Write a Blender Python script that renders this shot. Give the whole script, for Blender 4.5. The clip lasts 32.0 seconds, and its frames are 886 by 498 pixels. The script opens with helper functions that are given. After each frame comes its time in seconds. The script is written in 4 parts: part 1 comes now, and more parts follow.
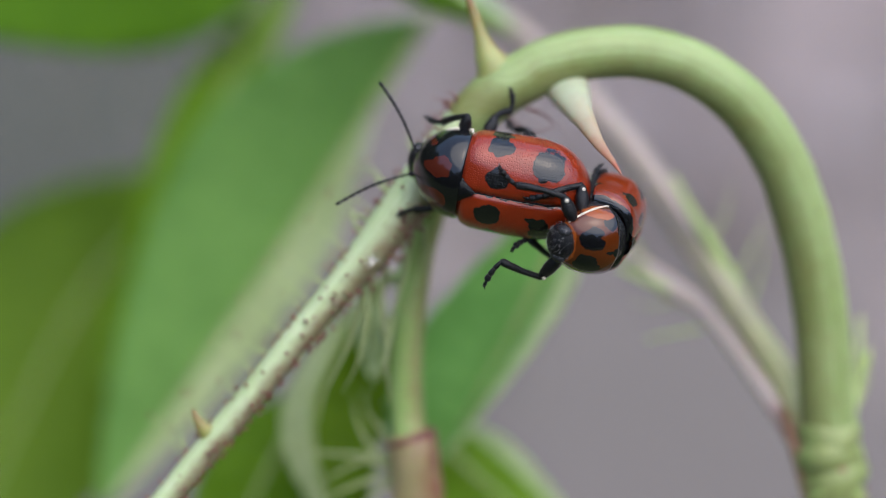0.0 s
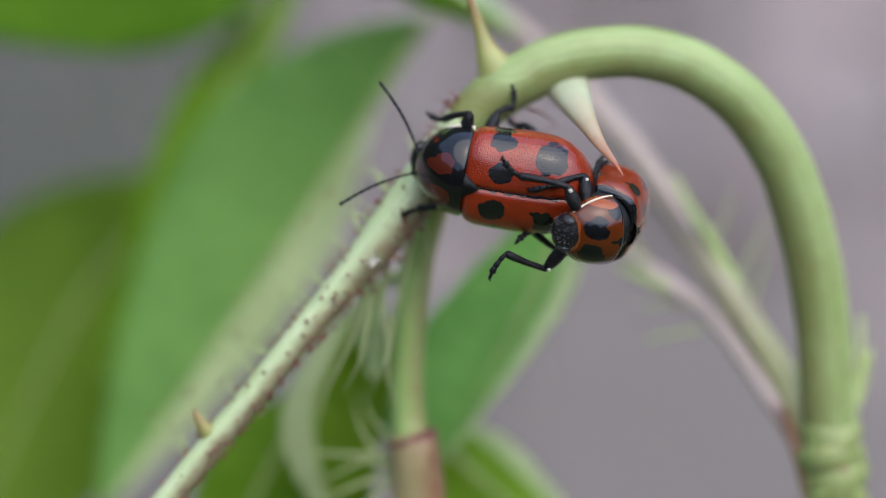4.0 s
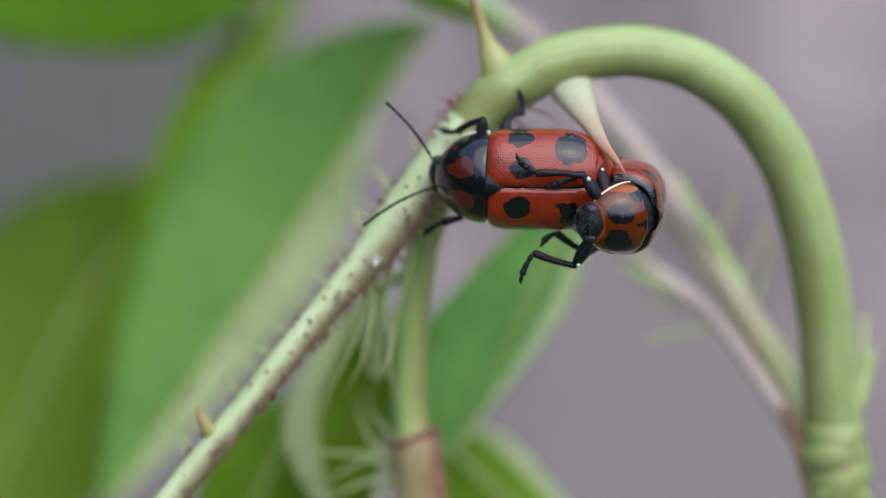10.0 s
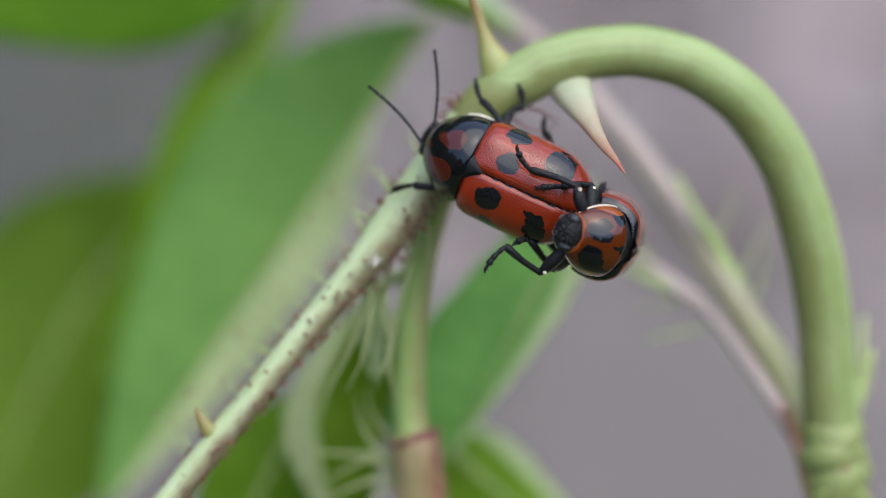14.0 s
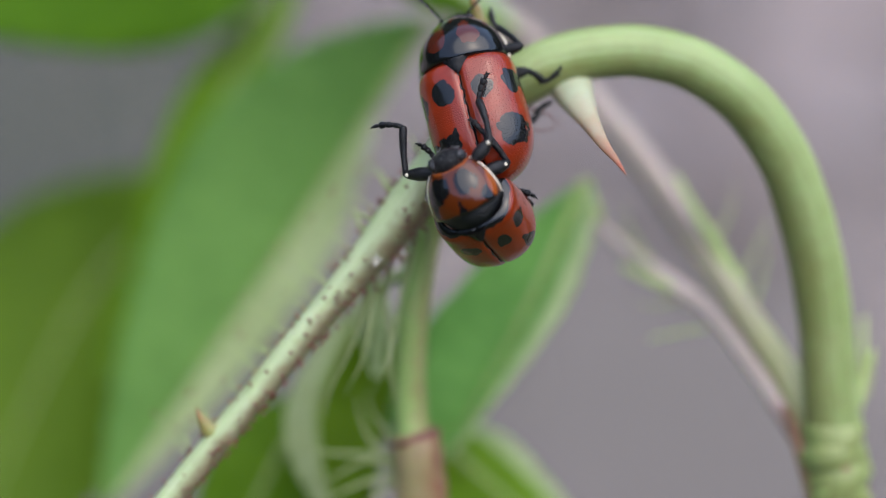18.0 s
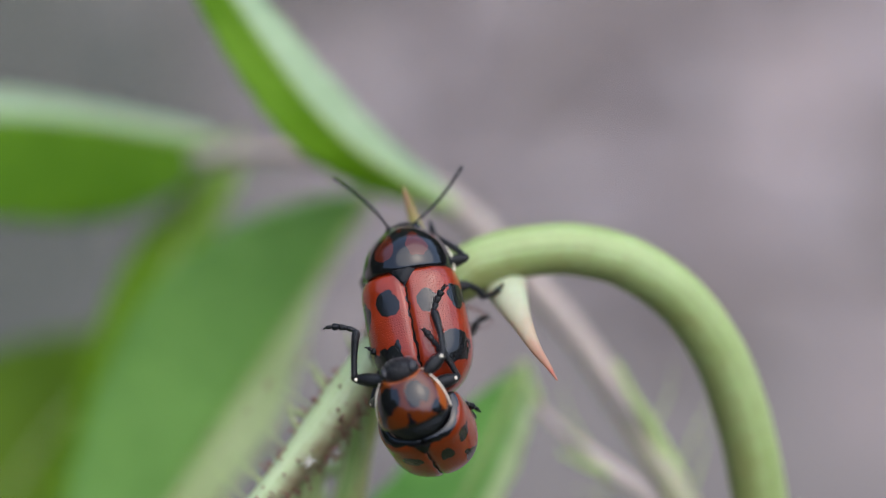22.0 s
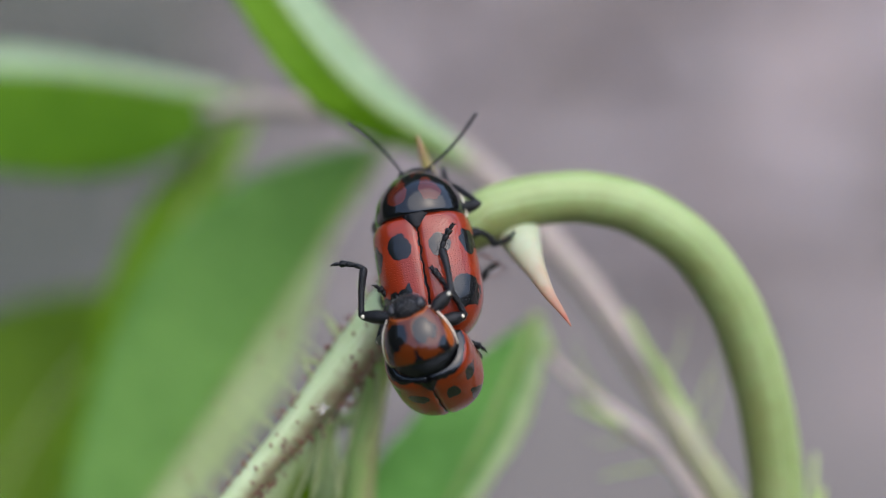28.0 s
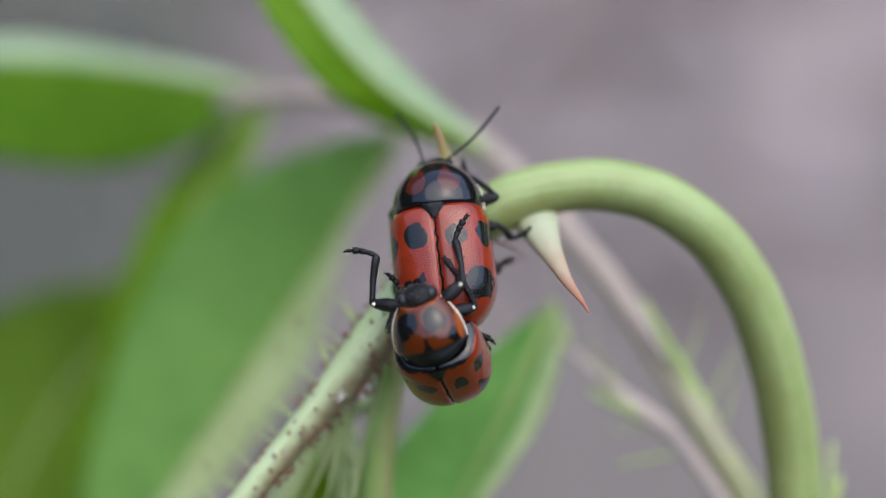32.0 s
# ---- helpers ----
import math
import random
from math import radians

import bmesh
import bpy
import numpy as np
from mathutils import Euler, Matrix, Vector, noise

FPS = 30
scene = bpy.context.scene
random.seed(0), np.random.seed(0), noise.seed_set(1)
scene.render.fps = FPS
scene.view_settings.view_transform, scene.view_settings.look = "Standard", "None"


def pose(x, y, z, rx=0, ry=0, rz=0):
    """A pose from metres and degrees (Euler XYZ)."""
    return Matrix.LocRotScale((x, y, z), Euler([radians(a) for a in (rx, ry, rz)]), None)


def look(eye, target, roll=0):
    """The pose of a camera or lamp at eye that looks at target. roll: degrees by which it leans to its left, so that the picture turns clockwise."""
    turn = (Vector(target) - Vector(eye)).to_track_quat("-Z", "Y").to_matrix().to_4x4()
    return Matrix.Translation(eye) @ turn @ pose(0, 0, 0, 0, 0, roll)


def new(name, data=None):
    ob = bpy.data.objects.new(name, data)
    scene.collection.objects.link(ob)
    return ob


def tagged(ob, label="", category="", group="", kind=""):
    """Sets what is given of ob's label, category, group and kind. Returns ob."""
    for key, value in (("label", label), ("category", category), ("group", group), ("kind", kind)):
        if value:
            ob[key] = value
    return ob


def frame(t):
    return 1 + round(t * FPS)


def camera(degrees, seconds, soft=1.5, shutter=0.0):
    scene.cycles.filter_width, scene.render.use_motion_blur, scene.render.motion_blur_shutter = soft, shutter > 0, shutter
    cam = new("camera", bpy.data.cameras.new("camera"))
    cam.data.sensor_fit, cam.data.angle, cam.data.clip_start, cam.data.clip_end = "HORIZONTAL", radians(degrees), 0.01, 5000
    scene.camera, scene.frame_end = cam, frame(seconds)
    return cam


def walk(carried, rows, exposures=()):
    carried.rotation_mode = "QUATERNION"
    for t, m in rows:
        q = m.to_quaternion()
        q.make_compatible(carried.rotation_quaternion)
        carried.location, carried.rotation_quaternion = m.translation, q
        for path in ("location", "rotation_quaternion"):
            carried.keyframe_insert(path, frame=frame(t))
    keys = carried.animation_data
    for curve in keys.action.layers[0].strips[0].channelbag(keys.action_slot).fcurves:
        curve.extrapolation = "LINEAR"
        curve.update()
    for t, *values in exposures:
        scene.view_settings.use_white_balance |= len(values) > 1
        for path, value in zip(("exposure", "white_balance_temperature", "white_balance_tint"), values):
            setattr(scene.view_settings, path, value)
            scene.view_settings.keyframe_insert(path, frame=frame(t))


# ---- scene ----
# The shoot of a rose stands in the plane of sharpness, which leans back by TILT degrees; its plan is in millimetres:
# x to the right, z up along that plane, d behind it.
MM = 0.001
TILT = 38.0
HEIGHT = 0.45
RIGHT = Vector((1, 0, 0))
AWAY = Vector((0, math.cos(radians(TILT)), -math.sin(radians(TILT))))
UPWARD = Vector((0, math.sin(radians(TILT)), math.cos(radians(TILT))))
ORIGIN = Vector((0, 0, HEIGHT))
PLANE = Matrix((RIGHT, UPWARD, -AWAY)).transposed()


def at(x, z, d):
    return ORIGIN + (RIGHT * x + UPWARD * z + AWAY * d) * MM


# ---- camera: on a tripod head that turns behind the lens ----
cam = camera(26.0, 32.0, soft=1.0)
STAND = 67.92
HEAD = 100.0
TURNS = [(0.0, -0.048, 0.007), (0.5, -0.041, 0.007), (1.0, -0.041, 0.007), (1.5, -0.048, 0.007), (2.0, -0.048, 0.007), (2.5, -0.048, 0.007), (3.0, -0.048, 0.007), (3.5, -0.041, 0.007), (5.5, -0.027, 0.007), (6.0, -0.02, 0.0), (6.5, -0.02, 0.0), (7.0, -0.007, 0.0), (8.0, -0.02, 0.0), (9.0, 0.0, 0.0), (9.5, 0.0, 0.0), (10.0, 0.0, 0.0), (11.0, -0.007, 0.0), (12.0, -0.007, 0.0), (13.0, -0.007, 0.0), (14.0, -0.007, 0.0), (14.5, -0.007, 0.0), (16.5, 0.0, 0.0), (17.0, 0.0, 0.0), (18.0, 0.0, 0.0), (19.0, 0.0, 0.0), (19.5, 0.0, 0.0), (20.0, -0.068, 0.232), (20.5, -0.205, 0.628), (21.0, -0.444, 1.201), (21.5, -0.601, 1.835), (22.0, -0.805, 2.421), (22.5, -0.887, 2.905), (23.0, -0.969, 2.523), (23.5, -1.051, 2.421), (24.0, -0.928, 2.373), (24.5, -0.778, 2.183), (25.0, -0.887, 2.012), (25.5, -0.887, 1.767), (27.5, -0.798, 1.675), (28.0, -0.641, 1.784), (28.5, -0.594, 1.627), (29.0, -0.437, 1.607), (29.5, -0.369, 1.511), (30.0, -0.485, 1.607), (30.5, -0.594, 1.654), (31.0, -0.464, 1.695), (31.5, -0.519, 1.736), (32.0, -0.423, 1.634)]


def camera_pose(yaw, pitch):
    turn = PLANE.to_4x4() @ pose(0, 0, 0, pitch, yaw, 0)
    return Matrix.Translation(at(0, 0, -STAND - HEAD)) @ turn @ Matrix.Translation((0, 0, -HEAD * MM))


walk(cam, [(t, camera_pose(yaw, pitch)) for t, yaw, pitch in TURNS], [(0.0, 1.58, 6800, 10), (32.0, 1.58, 6800, 10)])
cam.data.dof.use_dof = True
cam.data.dof.focus_distance = (STAND - 2.4) * MM
cam.data.dof.aperture_fstop = 17.0
cam.data.dof.aperture_blades = 0

# ---- light: a bright, hazy sky ----
world = bpy.data.worlds.new("sky")
scene.world = world
world.use_nodes = True
wn = world.node_tree
sky = wn.nodes.new("ShaderNodeTexSky")
sky.sky_type = "NISHITA"
sky.sun_disc = False
sky.sun_elevation = radians(73)
sky.sun_rotation = radians(124)
sky.air_density, sky.dust_density, sky.ozone_density = 1.0, 1.35, 1.6
wn.links.new(sky.outputs[0], wn.nodes["Background"].inputs[0])
wn.nodes["Background"].inputs[1].default_value = 0.15
sun_data = bpy.data.lights.new("sun", "SUN")
sun_data.energy = 0.8
sun_data.angle = radians(85)
sun_data.color = (1.0, 0.96, 0.90)
sun = new("sun", sun_data)
sun.matrix_world = look((0.3, -0.2, 1.6), (0, 0, 0.45))


# ---- materials ----
def material(name, rough=0.5, metallic=0.0, spec=0.5):
    m = bpy.data.materials.new(name)
    m.use_nodes = True
    nt = m.node_tree
    b = nt.nodes["Principled BSDF"]
    b.inputs["Roughness"].default_value = rough
    b.inputs["Metallic"].default_value = metallic
    b.inputs["Specular IOR Level"].default_value = spec
    return m, nt, b


def node(nt, kind, **values):
    n = nt.nodes.new(kind)
    for key, value in values.items():
        n.inputs[key.replace("_", " ")].default_value = value
    return n


def coords(nt, scale):
    """Object coordinates in millimetres, times scale."""
    c = nt.nodes.new("ShaderNodeTexCoord")
    m = nt.nodes.new("ShaderNodeMapping")
    m.inputs["Scale"].default_value = scale if isinstance(scale, tuple) else (scale,) * 3
    nt.links.new(c.outputs["Object"], m.inputs["Vector"])
    return m.outputs[0]


def noise_of(nt, vec, scale, detail=3.0, rough=0.55):
    n = node(nt, "ShaderNodeTexNoise", Scale=scale, Detail=detail, Roughness=rough)
    nt.links.new(vec, n.inputs["Vector"])
    return n.outputs["Fac"]


def ramp(nt, fac, stops):
    r = nt.nodes.new("ShaderNodeValToRGB")
    el = r.color_ramp.elements
    while len(el) < len(stops):
        el.new(0.5)
    for e, (p, c) in zip(el, stops):
        e.position, e.color = p, (*c, 1)
    nt.links.new(fac, r.inputs[0])
    return r.outputs[0]


def math_node(nt, op, a, b=None, c=None, clamp=False):
    n = nt.nodes.new("ShaderNodeMath")
    n.operation, n.use_clamp = op, clamp
    for i, v in enumerate((a, b, c)):
        if v is None:
            continue
        if isinstance(v, (int, float)):
            n.inputs[i].default_value = v
        else:
            nt.links.new(v, n.inputs[i])
    return n.outputs[0]


def mix(nt, fac, a, b):
    n = nt.nodes.new("ShaderNodeMix")
    n.data_type = "RGBA"
    for i, v in ((0, fac), (6, a), (7, b)):
        if isinstance(v, tuple):
            n.inputs[i].default_value = (*v, 1)
        elif isinstance(v, (int, float)):
            n.inputs[i].default_value = v
        else:
            nt.links.new(v, n.inputs[i])
    return n.outputs[2]


def bump(nt, b, height, strength, distance):
    n = nt.nodes.new("ShaderNodeBump")
    n.inputs["Strength"].default_value = strength
    n.inputs["Distance"].default_value = distance
    nt.links.new(height, n.inputs["Height"])
    nt.links.new(n.outputs[0], b.inputs["Normal"])


def spot_mask(nt, spots, wobble=0.16):
    """1 inside any of the ellipses (x, y, half width, half length) of the beetle's own plan, in millimetres."""
    v = coords(nt, 1000)
    warp = node(nt, "ShaderNodeTexNoise", Scale=2.6, Detail=2.0)
    nt.links.new(v, warp.inputs["Vector"])
    w1 = nt.nodes.new("ShaderNodeVectorMath")
    w1.operation = "MULTIPLY_ADD"
    nt.links.new(warp.outputs["Color"], w1.inputs[0])
    w1.inputs[1].default_value = (wobble * 2, wobble * 2, 0)
    nt.links.new(v, w1.inputs[2])
    flat = nt.nodes.new("ShaderNodeVectorMath")
    flat.operation = "MULTIPLY"
    nt.links.new(w1.outputs[0], flat.inputs[0])
    flat.inputs[1].default_value = (1, 1, 0)
    least = None
    for x, y, a, c in spots:
        n = nt.nodes.new("ShaderNodeVectorMath")
        n.operation = "MULTIPLY_ADD"
        nt.links.new(flat.outputs[0], n.inputs[0])
        n.inputs[1].default_value = (1 / a, 1 / c, 0)
        n.inputs[2].default_value = (-(x + wobble) / a, -(y + wobble) / c, 0)
        ln = nt.nodes.new("ShaderNodeVectorMath")
        ln.operation = "LENGTH"
        nt.links.new(n.outputs[0], ln.inputs[0])
        least = ln.outputs["Value"] if least is None else math_node(nt, "MINIMUM", least, ln.outputs["Value"])
    return math_node(nt, "MULTIPLY_ADD", least, -11.0, 11.5, clamp=True)


BLACK = (0.005, 0.005, 0.006)


def elytra_material(name, red, spots, relief):
    """Varnished red wing case with black spots and rows of small pits."""
    m, nt, b = material(name, 0.3, spec=0.06)
    v = coords(nt, 1000)
    tone = ramp(nt, noise_of(nt, v, 1.3), [(0.3, tuple(c * 0.8 for c in red)), (0.7, tuple(min(1, c * 1.15) for c in red))])
    nt.links.new(mix(nt, spot_mask(nt, spots), tone, BLACK), b.inputs["Base Color"])
    pits = node(nt, "ShaderNodeTexVoronoi", Scale=10.5, Randomness=0.6)
    pits.voronoi_dimensions = "2D"
    nt.links.new(v, pits.inputs["Vector"])
    hole = math_node(nt, "MULTIPLY_ADD", pits.outputs["Distance"], 5.0, -0.5, clamp=True)
    h = math_node(nt, "ADD", hole, math_node(nt, "MULTIPLY", noise_of(nt, v, 2.0), 0.6))
    bump(nt, b, h, relief, 0.000065)
    nt.links.new(b.inputs["Normal"].links[0].from_socket, b.inputs["Coat Normal"])
    b.inputs["Coat Weight"].default_value = 1.0
    b.inputs["Coat Roughness"].default_value = 0.08
    return m


def pronotum_material(name, base, colour, marks, orange, edge):
    m, nt, b = material(name, 0.2, spec=0.15)
    v = coords(nt, 1000)
    c = mix(nt, spot_mask(nt, marks, 0.12), base, colour)
    c = mix(nt, spot_mask(nt, edge, 0.05), c, orange)
    nt.links.new(c, b.inputs["Base Color"])
    pits = node(nt, "ShaderNodeTexVoronoi", Scale=16.0)
    nt.links.new(v, pits.inputs["Vector"])
    bump(nt, b, math_node(nt, "MULTIPLY", pits.outputs["Distance"], 3.0, clamp=True), 0.1, 0.00001)
    b.inputs["Coat Weight"].default_value = 1.0
    b.inputs["Coat IOR"].default_value = 1.4
    b.inputs["Coat Roughness"].default_value = 0.035
    return m


def chitin_material(name, colour, rough, spec=0.5):
    m, nt, b = material(name, rough, spec=spec)
    v = coords(nt, 1000)
    nt.links.new(ramp(nt, noise_of(nt, v, 9.0), [(0.3, colour), (0.75, tuple(c * 1.6 for c in colour))]), b.inputs["Base Color"])
    bump(nt, b, noise_of(nt, v, 22.0, 2.0), 0.8, 0.00005)
    return m


def stem_material(name, light, dark, red, amount, base=None, reach=0.3):
    """Green bark with fine lines along it, reddened along one side; on the arching stem that side colour paints shade.
    """
    m, nt, b = material(name, 0.42, spec=0.4)
    v = coords(nt, 1000)
    uv = nt.nodes.new("ShaderNodeUVMap")
    lines = nt.nodes.new("ShaderNodeMapping")
    lines.inputs["Scale"].default_value = (30, 5.0, 1)
    nt.links.new(uv.outputs[0], lines.inputs["Vector"])
    fine = noise_of(nt, lines.outputs[0], 1.0, 3.0, 0.6)
    big = noise_of(nt, v, 0.5)
    both = math_node(nt, "MULTIPLY_ADD", fine, 0.55, math_node(nt, "MULTIPLY", big, 0.45))
    c = ramp(nt, both, [(0.3, dark), (0.68, light)])
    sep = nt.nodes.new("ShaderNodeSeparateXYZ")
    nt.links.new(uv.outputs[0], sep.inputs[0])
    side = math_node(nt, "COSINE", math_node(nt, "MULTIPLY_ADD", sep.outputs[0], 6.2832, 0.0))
    flush_and_shade = math_node(nt, "ADD", side, math_node(nt, "MULTIPLY_ADD", noise_of(nt, v, 1.4), 1.6, -0.9))
    flush_and_shade = math_node(nt, "MULTIPLY", math_node(nt, "MULTIPLY_ADD", flush_and_shade, 1.0, 0.22, clamp=True), amount)
    c = mix(nt, flush_and_shade, c, red)
    if base:
        fade = math_node(nt, "ADD", math_node(nt, "MULTIPLY_ADD", sep.outputs[1], -1.6 / reach, 1.6), math_node(nt, "MULTIPLY_ADD", noise_of(nt, v, 0.8), 1.2, -0.6), clamp=True)
        c = mix(nt, fade, c, base)
    nt.links.new(c, b.inputs["Base Color"])
    bump(nt, b, both, 0.5, 0.00008)
    b.inputs["Subsurface Weight"].default_value = 0.12
    b.inputs["Subsurface Radius"].default_value = (0.5, 1.0, 0.3)
    b.inputs["Subsurface Scale"].default_value = 0.0006
    return m


def leaf_material(name, a, c, rough, thin, glow):
    """Leaf blade: netted veins, light that comes through it, a slightly waxy face."""
    m, nt, b = material(name, rough, spec=0.14)
    v = coords(nt, 1000)
    info = nt.nodes.new("ShaderNodeObjectInfo")
    veins = node(nt, "ShaderNodeTexVoronoi", Scale=0.75)
    veins.feature = "DISTANCE_TO_EDGE"
    nt.links.new(v, veins.inputs["Vector"])
    net = math_node(nt, "MULTIPLY", veins.outputs["Distance"], 5.0, clamp=True)
    tone = math_node(nt, "ADD", math_node(nt, "MULTIPLY", noise_of(nt, v, 0.35), 0.8), math_node(nt, "MULTIPLY", net, 0.2))
    col = ramp(nt, tone, [(0.3, a), (0.72, c)])
    hs = nt.nodes.new("ShaderNodeHueSaturation")
    nt.links.new(math_node(nt, "MULTIPLY_ADD", info.outputs["Random"], 0.03, 0.485), hs.inputs["Hue"])
    nt.links.new(math_node(nt, "MULTIPLY_ADD", info.outputs["Random"], 0.3, 0.85), hs.inputs["Value"])
    nt.links.new(col, hs.inputs["Color"])
    nt.links.new(hs.outputs[0], b.inputs["Base Color"])
    bump(nt, b, net, 0.25, 0.0001)
    tr = nt.nodes.new("ShaderNodeBsdfTranslucent")
    nt.links.new(mix(nt, 0.5, hs.outputs[0], glow), tr.inputs[0])
    ms = nt.nodes.new("ShaderNodeMixShader")
    ms.inputs[0].default_value = thin
    out = nt.nodes["Material Output"]
    nt.links.new(b.outputs[0], ms.inputs[1])
    nt.links.new(tr.outputs[0], ms.inputs[2])
    nt.links.new(ms.outputs[0], out.inputs[0])
    return m


def thorn_material(name, body, tip):
    """Waxy prickle whose point and edges turn to red-brown; u runs round it, v from base to point."""
    m, nt, b = material(name, 0.35)
    uv = nt.nodes.new("ShaderNodeUVMap")
    sep = nt.nodes.new("ShaderNodeSeparateXYZ")
    nt.links.new(uv.outputs[0], sep.inputs[0])
    v = coords(nt, 1000)
    along = math_node(nt, "ADD", sep.outputs[1], math_node(nt, "MULTIPLY_ADD", noise_of(nt, v, 1.6), 0.3, -0.15))
    nt.links.new(ramp(nt, along, [(0.0, tuple(c * 0.8 for c in body)), (0.35, body), (0.72, tuple((p + q) / 2 for p, q in zip(body, tip))), (0.98, tip)]), b.inputs["Base Color"])
    flank = math_node(nt, "SINE", math_node(nt, "MULTIPLY", sep.outputs[0], 6.2832))
    flank = math_node(nt, "MULTIPLY_ADD", math_node(nt, "ADD", flank, math_node(nt, "MULTIPLY_ADD", noise_of(nt, v, 2.0), 0.8, -0.4)), 1.6, -0.9, clamp=True)
    plain = b.inputs["Base Color"].links[0].from_socket
    nt.links.new(mix(nt, math_node(nt, "MULTIPLY", flank, 0.75), plain, tuple(0.3 * p + 0.6 * q for p, q in zip(body, tip))), b.inputs["Base Color"])
    bump(nt, b, noise_of(nt, v, 8.0), 0.15, 0.00004)
    b.inputs["Subsurface Weight"].default_value = 0.2
    b.inputs["Subsurface Scale"].default_value = 0.0006
    return m


M_ELYTRA_F = elytra_material("red_wing_case", (0.225, 0.021, 0.0045),
                             [(0.66, -1.2, 0.34, 0.42), (1.6, -1.15, 0.2, 0.46), (1.3, -2.85, 0.40, 0.55), (1.12, -3.05, 0.3, 0.4), (0.95, -2.75, 0.2, 0.16),
                              (-0.71, -1.05, 0.42, 0.46), (-1.62, -1.25, 0.2, 0.48), (-0.85, -2.85, 0.3, 0.34), (-0.62, -2.62, 0.12, 0.26), (-1.15, -2.95, 0.3, 0.4), (-1.55, -3.0, 0.3, 0.4), (0.0, -2.2, 0.035, 2.6)], 0.28)
M_ELYTRA_M = elytra_material("orange_red_wing_case", (0.185, 0.02, 0.0025),
                             [(0.6, -0.95, 0.26, 0.32), (1.32, -0.72, 0.16, 0.32), (1.2, -2.2, 0.16, 0.75), (0.0, 0.1, 2.6, 0.24),
                              (-0.62, -0.95, 0.34, 0.24), (-1.35, -0.72, 0.16, 0.32), (-1.2, -2.2, 0.16, 0.75), (0.0, -2.0, 0.035, 2.0)], 0.16)
M_PRONOTUM_F = pronotum_material("black_and_red_neck_shield", BLACK, (0.065, 0.011, 0.006),
                                 [(0.46, 0.9, 0.24, 0.48), (0.66, 0.7, 0.28, 0.34), (-0.46, 0.9, 0.24, 0.48), (-0.66, 0.7, 0.28, 0.34), (0.0, 1.68, 0.07, 0.3), (0.0, 1.7, 0.25, 0.06), (1.1, 1.3, 0.07, 0.3), (-1.1, 1.3, 0.07, 0.3)],
                                 (0.5, 0.13, 0.03), [(1.85, 0.2, 0.16, 0.4), (-1.85, 0.2, 0.16, 0.4)])
M_PRONOTUM_M = pronotum_material("orange_neck_shield_with_black_spots", (0.085, 0.017, 0.003), BLACK,
                                 [(0.40, 0.98, 0.32, 0.32), (0.3, 0.78, 0.2, 0.2), (0.66, 0.8, 0.2, 0.22), (-0.44, 1.0, 0.32, 0.3), (-0.7, 0.82, 0.26, 0.34), (-0.95, 0.5, 0.18, 0.42), (0.95, 0.28, 0.2, 0.26), (0.0, 0.26, 0.06, 0.26), (0.0, 0.1, 0.16, 0.12), (0.0, -0.08, 1.6, 0.14)],
                                 (0.26, 0.06, 0.012), [(1.14, 0.55, 0.1, 0.55), (-1.14, 0.55, 0.1, 0.55), (0.0, 1.4, 0.9, 0.06)])
M_BLACK = chitin_material("black_chitin", (0.004, 0.004, 0.005), 0.2, 0.4)
M_LEG = chitin_material("black_hairy_chitin", (0.004, 0.004, 0.005), 0.3, 0.32)
M_WHITE = chitin_material("white_chitin", (0.5, 0.45, 0.36), 0.35)
M_HEAD = chitin_material("dark_grey_hairy_chitin", (0.005, 0.005, 0.006), 0.3, 0.22)
M_DOWN = chitin_material("silvery_down", (0.14, 0.14, 0.145), 0.5, 0.3)
M_PLATE = chitin_material("black_plate", (0.006, 0.006, 0.008), 0.12)
M_EYE = chitin_material("eye_black", (0.01, 0.01, 0.012), 0.15)
# the olive-brown third tone paints shade on the inner side of the arch
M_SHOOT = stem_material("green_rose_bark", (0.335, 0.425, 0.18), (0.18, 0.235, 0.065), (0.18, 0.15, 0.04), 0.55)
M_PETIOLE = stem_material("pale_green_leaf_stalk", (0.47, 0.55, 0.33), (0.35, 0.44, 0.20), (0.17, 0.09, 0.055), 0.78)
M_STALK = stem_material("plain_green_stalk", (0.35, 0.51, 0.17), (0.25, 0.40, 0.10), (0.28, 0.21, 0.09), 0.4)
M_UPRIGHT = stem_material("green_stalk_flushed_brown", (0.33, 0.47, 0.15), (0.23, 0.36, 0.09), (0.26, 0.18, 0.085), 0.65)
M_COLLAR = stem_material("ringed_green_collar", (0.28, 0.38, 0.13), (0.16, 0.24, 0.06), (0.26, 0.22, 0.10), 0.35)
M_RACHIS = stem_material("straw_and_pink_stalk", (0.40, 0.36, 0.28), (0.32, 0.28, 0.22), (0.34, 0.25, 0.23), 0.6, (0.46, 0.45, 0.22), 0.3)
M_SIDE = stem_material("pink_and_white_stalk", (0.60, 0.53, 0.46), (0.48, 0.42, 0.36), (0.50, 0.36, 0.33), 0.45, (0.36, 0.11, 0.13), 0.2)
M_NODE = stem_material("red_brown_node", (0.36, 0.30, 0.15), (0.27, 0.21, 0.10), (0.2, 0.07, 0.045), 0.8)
M_LEAF = leaf_material("leaf_upper_face_olive", (0.078, 0.17, 0.004), (0.118, 0.235, 0.01), 0.45, 0.42, (0.2, 0.34, 0.014))
M_LEAF_BLUE = leaf_material("leaf_upper_face_blue_green", (0.125, 0.29, 0.062), (0.185, 0.385, 0.09), 0.45, 0.42, (0.28, 0.55, 0.14))
